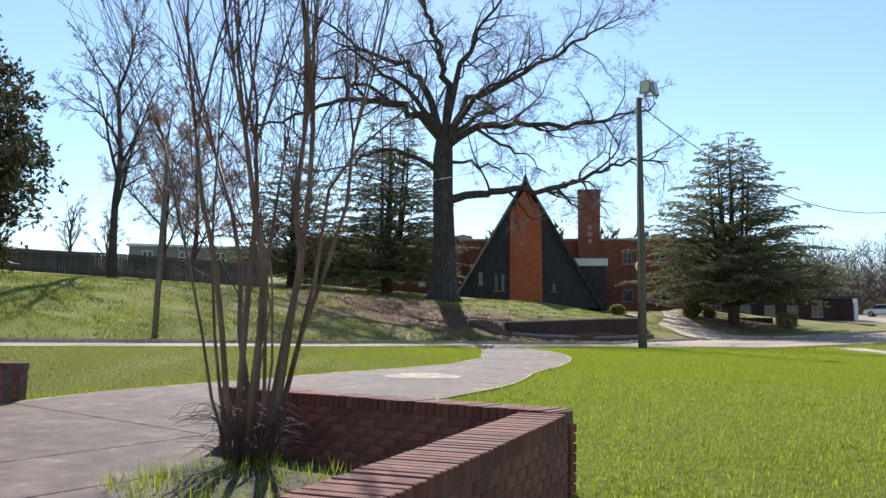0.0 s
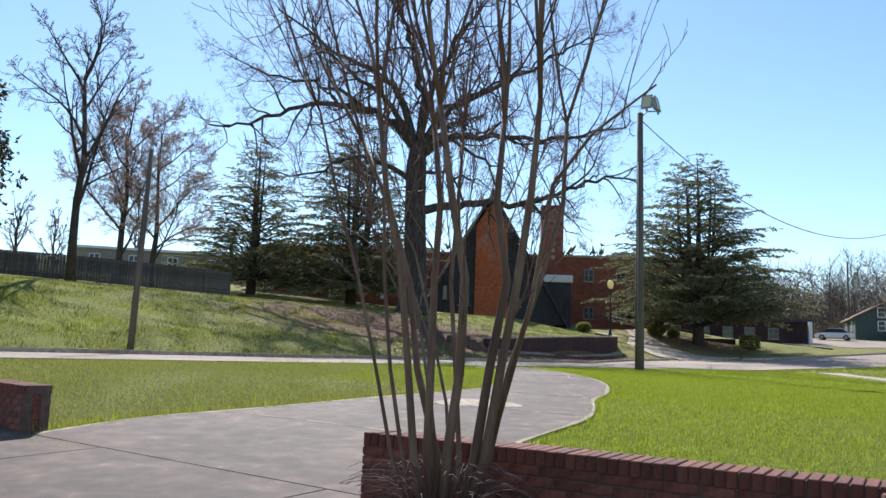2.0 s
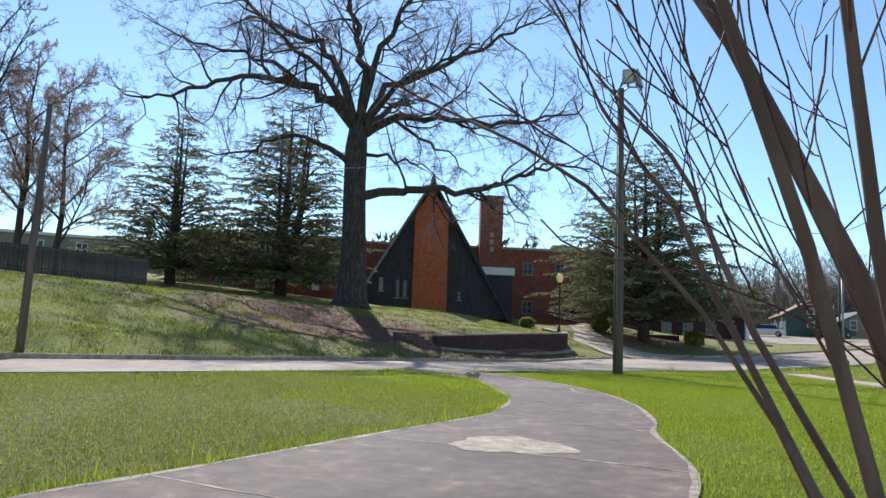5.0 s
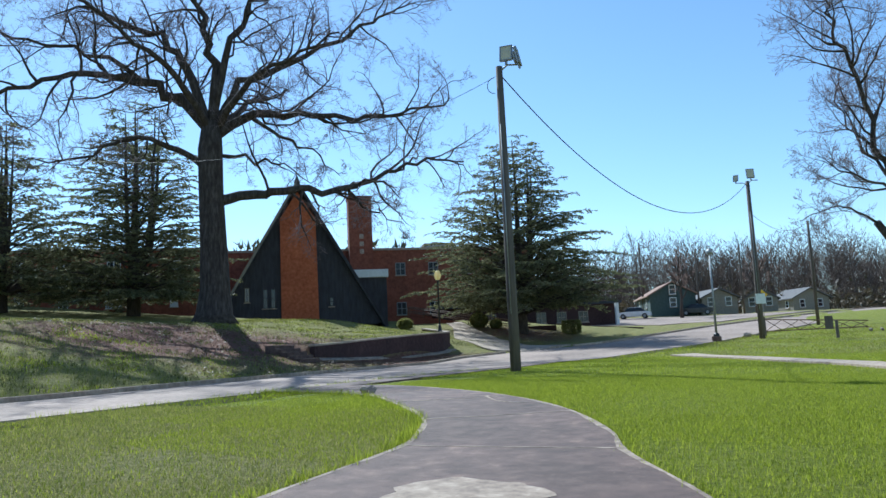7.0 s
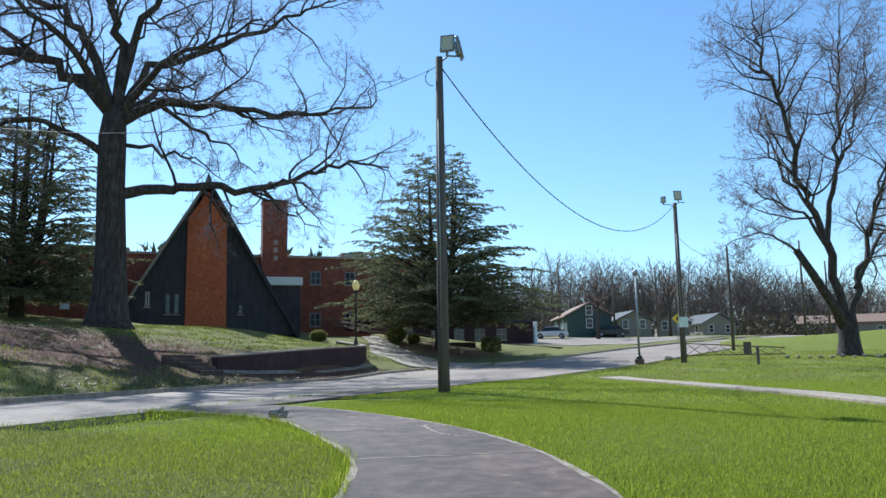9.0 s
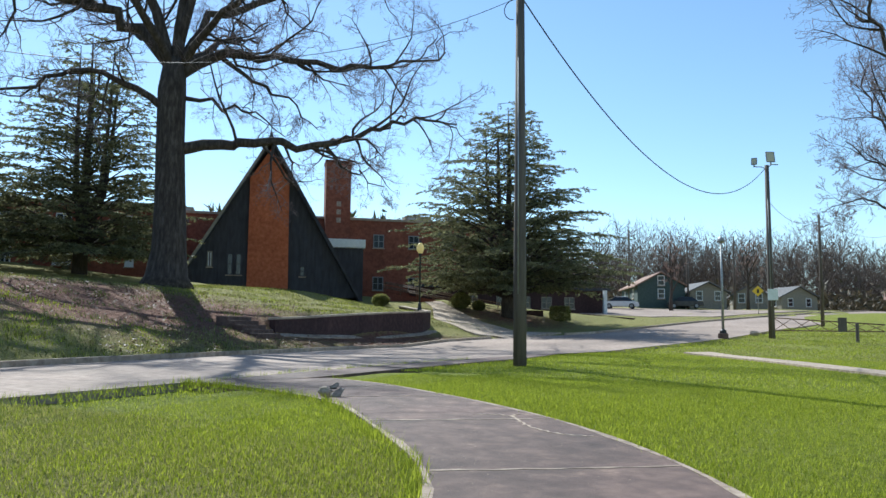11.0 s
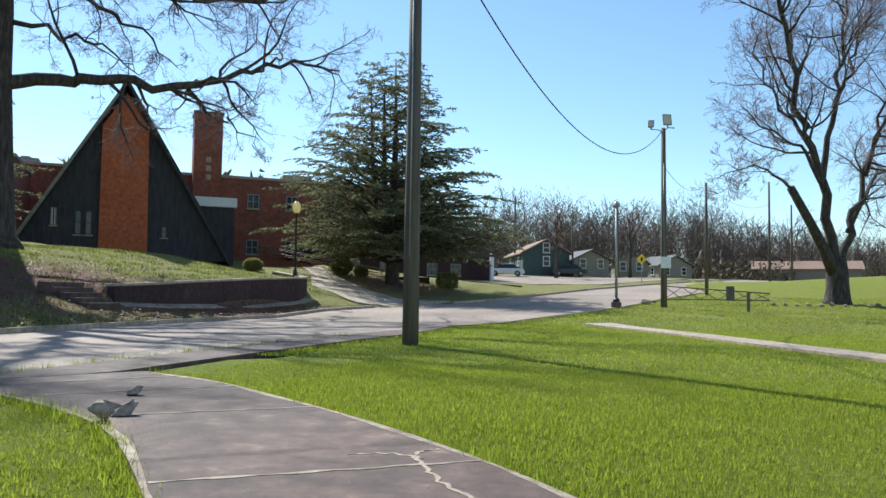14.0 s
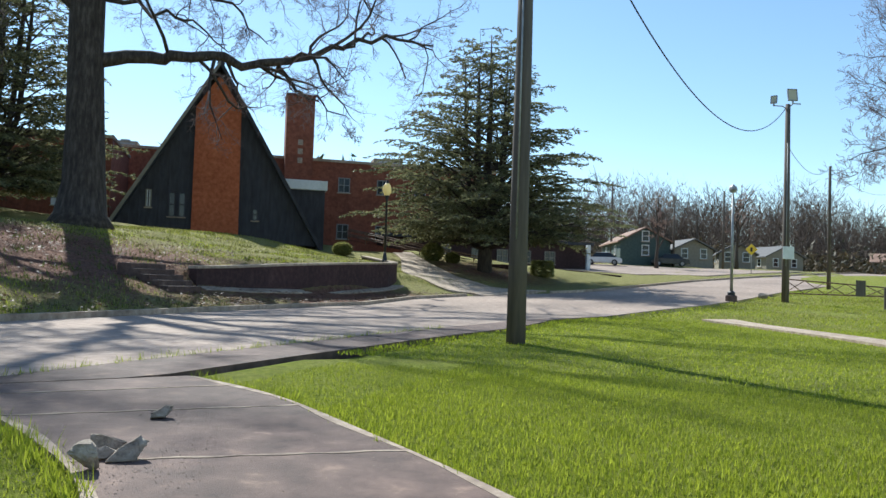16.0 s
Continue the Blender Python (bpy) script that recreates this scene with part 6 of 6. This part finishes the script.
def car(x, y, rz, paint, label):
    """A simple saloon: shaped body, glazed cabin, wheels with rims."""
    z = float(ground_z(x, y)) + 0.05
    root = thing("car", Matrix.Translation((x, y, z)) @ Matrix.Rotation(radians(rz), 4, "Z"), label, "car", "parked cars")
    side = [(-2.2, 0.3), (-2.15, 0.75), (-1.3, 0.9), (1.5, 0.92), (2.15, 0.8), (2.2, 0.3)]
    bm = bmesh.new()
    a = [bm.verts.new((p, -0.85, q)) for p, q in side]
    b = [bm.verts.new((p, 0.85, q)) for p, q in side]
    bm.faces.new(a), bm.faces.new(b)
    for i in range(6):
        j = (i + 1) % 6
        bm.faces.new((a[i], a[j], b[j], b[i]))
    bmesh.ops.bevel(bm, geom=bm.edges[:], offset=0.06, segments=2, affect="EDGES")
    part("body", bm, paint, root)
    cab = [(-1.25, 0.9, 0.8), (-0.7, 1.42, 0.66), (0.85, 1.42, 0.66), (1.55, 0.9, 0.8)]
    bm = bmesh.new()
    a = [bm.verts.new((p, -w, q)) for p, q, w in cab]
    b = [bm.verts.new((p, w, q)) for p, q, w in cab]
    bm.faces.new(a), bm.faces.new(b)
    for i in range(4):
        j = (i + 1) % 4
        bm.faces.new((a[i], a[j], b[j], b[i]))
    part("cabin_glass", bm, M_GLASS, root)
    part("roof", boxed(-0.72, 0.88, -0.66, 0.66, 1.4, 1.46, 0.02), paint, root)
    for px in (-1.35, 1.35):
        for py in (-0.82, 0.82):
            w = part("wheel", lathe([(0.31, -0.1), (0.33, -0.06), (0.33, 0.06), (0.31, 0.1)], 16, Matrix.Translation((px, py, 0.32)) @ Matrix.Rotation(radians(90), 4, "X")), M_RUBBER, root)
            part("rim", lathe([(0.2, -0.11), (0.2, 0.11)], 12, Matrix.Translation((px, py, 0.32)) @ Matrix.Rotation(radians(90), 4, "X")), M_METAL, w)


car(-25.6, 105.5, 5, M_CARW, "white saloon parked before the green house")
car(-18.4, 111.0, 5, M_CARD, "dark saloon parked before the pale house")


# ---- brick planters, piece by piece ----
planter_wall("planter_wall", (-7.23, 4.18), (-3.62, 4.66), 0.96, 8, 0.32, "weathered red brick planter wall with a rowlock coping")
planter_wall("planter_wall", (-2.05, 1.3), (-3.46, 4.58), 0.96, 8, 0.34, "weathered red brick planter wall with a rowlock coping")
planter_wall("planter_wall", (-18.2, 3.97), (-12.5, 3.9), 1.02, 8, 0.32, "red brick planter wall across the forecourt")


# ---- grass ----
def inside(px, py, poly):
    c = np.zeros(len(px), bool)
    n = len(poly)
    for i in range(n):
        x0, y0 = poly[i]
        x1, y1 = poly[(i + 1) % n]
        if y0 == y1:
            continue
        c ^= ((y0 > py) != (y1 > py)) & (px < (x1 - x0) * (py - y0) / (y1 - y0) + x0)
    return c


PATH_POLY = [tuple(spline(PATH_L, t)) for t in np.linspace(0, 11, 70)] + [tuple(spline(PATH_R, t)) for t in np.linspace(11, 0, 70)]


def grass(name, n, x0, x1, y0, y1, h0, h1, w, material, label, seed, keep=None, bank=False):
    rng = np.random.default_rng(seed)
    x, y = rng.uniform(x0, x1, n), rng.uniform(y0, y1, n)
    ok = ~inside(x, y, PATH_POLY) & (x > edge_x(y) + np.where((y > 20.6) & (y < 46), np.minimum(1.22 * (1 - sstep(33, 46, y)), 0.05 + np.clip(y - 20.55, 0, 9) * 0.66), 0.15))
    ok &= ~((y < 4.75 + 0.13 * (x + 3.5)) & (x < -2.0)) & ~((x > -3.9) & (x < 1.5) & (y < 4.8 + 0 * x) & (x < -3.46 + (4.58 - y) * 0.43))
    if bank:
        ok = (x < kerb_x(y) - 0.3) & ~((y > 36.5) & (y < 55.5) & (x > np.interp(y, [p[1] for p in RW], [p[0] for p in RW]) - 0.5))
    walk_l = [(-13.7, 45.8), (-12.6, 44.0), (-10.3, 39.3), (-8.5, 34.6), (-6.9, 31.0), (-5.5, 26.2), (-3.0, 18.0), (1.0, 8.0)]
    ok &= ~inside(x, y, walk_l + [(a + 1.15, b + 0.75) for a, b in reversed(walk_l)])
    if keep is not None:
        ok &= keep(x, y, rng)
    x, y = x[ok], y[ok]
    m = len(x)
    z = ground_z(x, y) - 0.01
    a, tilt = rng.uniform(0, 2 * np.pi, m), rng.uniform(0.1, 0.8, m)
    h = rng.uniform(h0, h1, m)
    dx, dy = np.cos(a), np.sin(a)
    ww = w * rng.uniform(0.7, 1.3, m)
    base = np.stack([x, y, z], -1)
    sd = np.stack([-dy * ww, dx * ww, 0 * x], -1)
    tip = base + np.stack([dx * h * tilt, dy * h * tilt, h], -1)
    v = np.stack([base - sd, base + sd, tip], 1).reshape(-1, 3)
    me = bpy.data.meshes.new(name)
    me.vertices.add(3 * m)
    me.vertices.foreach_set("co", v.ravel())
    me.loops.add(3 * m)
    me.loops.foreach_set("vertex_index", np.arange(3 * m))
    me.polygons.add(m)
    me.polygons.foreach_set("loop_start", np.arange(m) * 3)
    me.materials.append(material)
    me.update(calc_edges=True)
    tagged(new(name, me), label, "grass", kind="stuff")


def clumpy(scale, lim):
    def keep(x, y, rng):
        f = np.sin(x * scale + 1.3 * np.sin(y * scale * 0.7)) + np.sin(y * scale * 1.1 + 1.7 * np.sin(x * scale * 0.6)) + rng.normal(0, 0.9, len(x))
        return f > lim
    return keep


def off_litter(x, y, rng):
    """Tussocks that thin out over the leaf litter under the oak."""
    bare = np.exp(-((x + 34.5) ** 2 / 70 + (y - 34.5) ** 2 / 120))
    return clumpy(1.9, 0.2)(x, y, rng) & (rng.uniform(0, 1, len(x)) > bare * 1.25)


grass("lawn_grass", 420000, -16.5, 1.0, 4.6, 26.0, 0.025, 0.065, 0.006, M_GRASS, "short bright green grass blades of the lawn", 1, lambda x, y, r: (x > -12) | (y > 12))
grass("lawn_grass", 230000, -18.0, -4.0, 14.0, 25.0, 0.02, 0.055, 0.0045, M_GRASS, "short bright green grass blades of the lawn", 21)
grass("lawn_grass", 36000, -21.0, -11.0, 3.0, 21.0, 0.025, 0.07, 0.007, M_GRASS, "green blades among the drier lawn", 2)
grass("dry_grass", 210000, -21.0, -11.0, 3.0, 16.5, 0.02, 0.065, 0.007, M_DRYG, "yellowed grass blades of the lawn", 3, clumpy(1.3, -1.2))
grass("dry_grass", 40000, -14.0, 1.0, 5.0, 30.0, 0.02, 0.06, 0.006, M_DRYG, "yellowed grass blades of the lawn", 4, clumpy(1.1, 0.9))
grass("lawn_grass", 120000, -18.0, 0.0, 5.0, 26.0, 0.02, 0.05, 0.006, M_GRASSD, "deeper green clumps of grass in the lawn", 31, clumpy(3.7, 0.9))
grass("lawn_grass", 110000, -20.0, 4.0, 26.0, 46.0, 0.03, 0.07, 0.012, M_GRASS, "short green grass blades farther off", 5)

grass("lawn_grass", 60000, -17.0, 16.0, 46.0, 74.0, 0.05, 0.1, 0.022, M_GRASS, "short green grass blades farther off", 12, clumpy(0.8, -0.3))
grass("dry_grass", 70000, -17.0, 16.0, 44.0, 74.0, 0.05, 0.1, 0.022, M_DRYG, "yellowed grass blades farther off", 13, clumpy(1.0, 0.1))

grass("bank_grass", 110000, -46.0, -27.0, 4.0, 34.0, 0.05, 0.15, 0.018, M_DRYG, "dry tussocky grass of the bank", 6, off_litter, True)
grass("bank_grass", 50000, -46.0, -27.0, 2.0, 30.0, 0.05, 0.13, 0.018, M_GRASS, "green grass of the bank", 7, clumpy(1.4, 0.8), True)
grass("bank_grass", 60000, -46.0, -27.0, 30.0, 60.0, 0.05, 0.14, 0.018, M_DRYG, "dry tussocky grass of the bank", 8, off_litter, True)
grass("bank_grass", 90000, -46.0, -27.0, 2.0, 60.0, 0.06, 0.17, 0.02, M_OLIVE, "darker tussocks of grass on the bank", 32, clumpy(2.9, 1.0), True)
grass("bank_grass", 24000, -46.0, -28.0, 40.0, 62.0, 0.04, 0.1, 0.018, M_GRASS, "green grass of the chapel lawn", 10, clumpy(1.1, 0.3), True)


def edge_tufts():
    """Longer tufts along the rim of the path, the planter and the street."""
    rng = random.Random(9)
    v, f = [], []

    def tuft(x, y, n, h):
        z = float(ground_z(x, y))
        for k in range(n):
            w = rng.uniform(0, 6.28)
            p = Vector((x + rng.gauss(0, 0.05), y + rng.gauss(0, 0.05), z - 0.01))
            t = p + Vector((math.cos(w) * h * 0.5, math.sin(w) * h * 0.5, h * rng.uniform(0.5, 1.2)))
            s = Vector((-math.sin(w), math.cos(w), 0)) * 0.006
            b = len(v)
            v.extend([p - s, p + s, t])
            f.append((b, b + 1, b + 2))

    for t in np.linspace(0.1, 10.95, 430):
        p, q = spline(PATH_L, t), spline(PATH_R, t)
        d = (q - p).normalized()
        a, b = p - d * rng.uniform(0.0, 0.16), q + d * rng.uniform(0.0, 0.16)
        tuft(a.x, a.y, rng.randint(7, 16), rng.uniform(0.06, 0.17))
        tuft(b.x, b.y, rng.randint(3, 9), rng.uniform(0.05, 0.14))
        if t < 5 and rng.random() < 0.12:
            tuft(a.x - 0.1, a.y, 8, rng.uniform(0.2, 0.34))
    for y in np.linspace(14, 33, 330):
        x = float(edge_x(y)) + rng.uniform(-0.04, 0.1)
        tuft(x, y, rng.randint(3, 8), rng.uniform(0.05, 0.16))
    for k in range(200):
        x, y = rng.uniform(-6.4, -3.4), rng.uniform(2.6, 4.1)
        if y > 2.4 + 0.3 * (-3.4 - x) * 0.3:
            tuft(x, y + 0.0, 9, rng.uniform(0.12, 0.24))
    ob = mesh_ob("grass_tufts", v, f, M_GRASS)
    tagged(ob, "ragged longer grass tufts along paved edges", "grass", kind="stuff")


edge_tufts()


def fallen_leaves():
    """Brown leaves scattered under the oak and along the bank."""
    rng = random.Random(17)
    v, f = [], []
    for k in range(5200):
        if k % 3:
            x, y = rng.gauss(-35.5, 4.0), rng.gauss(37.5, 6.5)
        else:
            y = rng.uniform(26, 54)
            x = float(kerb_x(y)) - abs(rng.gauss(0.2, 1.3))
        if x > kerb_x(y) - 0.25:
            continue
        p = Vector((x, y, float(ground_z(x, y)) + rng.uniform(0.02, 0.1)))
        w = rng.uniform(0, 6.28)
        a = Vector((math.cos(w), math.sin(w), rng.uniform(-0.4, 0.4))) * rng.uniform(0.035, 0.075)
        c = Vector((-math.sin(w), math.cos(w), rng.uniform(-0.4, 0.4))) * rng.uniform(0.02, 0.045)
        b = len(v)
        v.extend([p - a, p + c, p + a, p - c])
        f.append((b, b + 1, b + 2, b + 3))
    ob = mesh_ob("fallen_leaves", v, f, leafy("dead leaves", (0.06, 0.028, 0.02), (0.17, 0.085, 0.055), 0.2))
    tagged(ob, "brown fallen leaves scattered on the bank", "leaves", kind="stuff")


fallen_leaves()


def grit():
    """Pale chips of stone and dust lying on the concrete."""
    rng = random.Random(23)
    v, f = [], []
    for k in range(2600):
        t = rng.uniform(0.2, 10.9)
        p, q = spline(PATH_L, t), spline(PATH_R, t)
        u = rng.random() ** 2.2
        c = p.lerp(q, u if rng.random() < 0.65 else rng.random())
        if k % 5 == 0:
            c = Vector((rng.gauss(-16.7, 0.35), rng.gauss(19.1, 0.4)))
        s = rng.uniform(0.002, 0.007)
        z = float(base_z(c.x, c.y)) + 0.036
        w = rng.uniform(0, 6.28)
        b = len(v)
        for i in range(3):
            v.append((c.x + math.cos(w + i * 2.1) * s * rng.uniform(0.6, 1.4), c.y + math.sin(w + i * 2.1) * s * rng.uniform(0.6, 1.4), z))
        v.append((c.x, c.y, z + s * 0.8))
        f.extend([(b, b + 1, b + 3), (b + 1, b + 2, b + 3), (b + 2, b, b + 3)])
    tagged(mesh_ob("gravel", v, f, M_EDGE), "pale grit and stone chips on the concrete path", "gravel", kind="stuff")


grit()
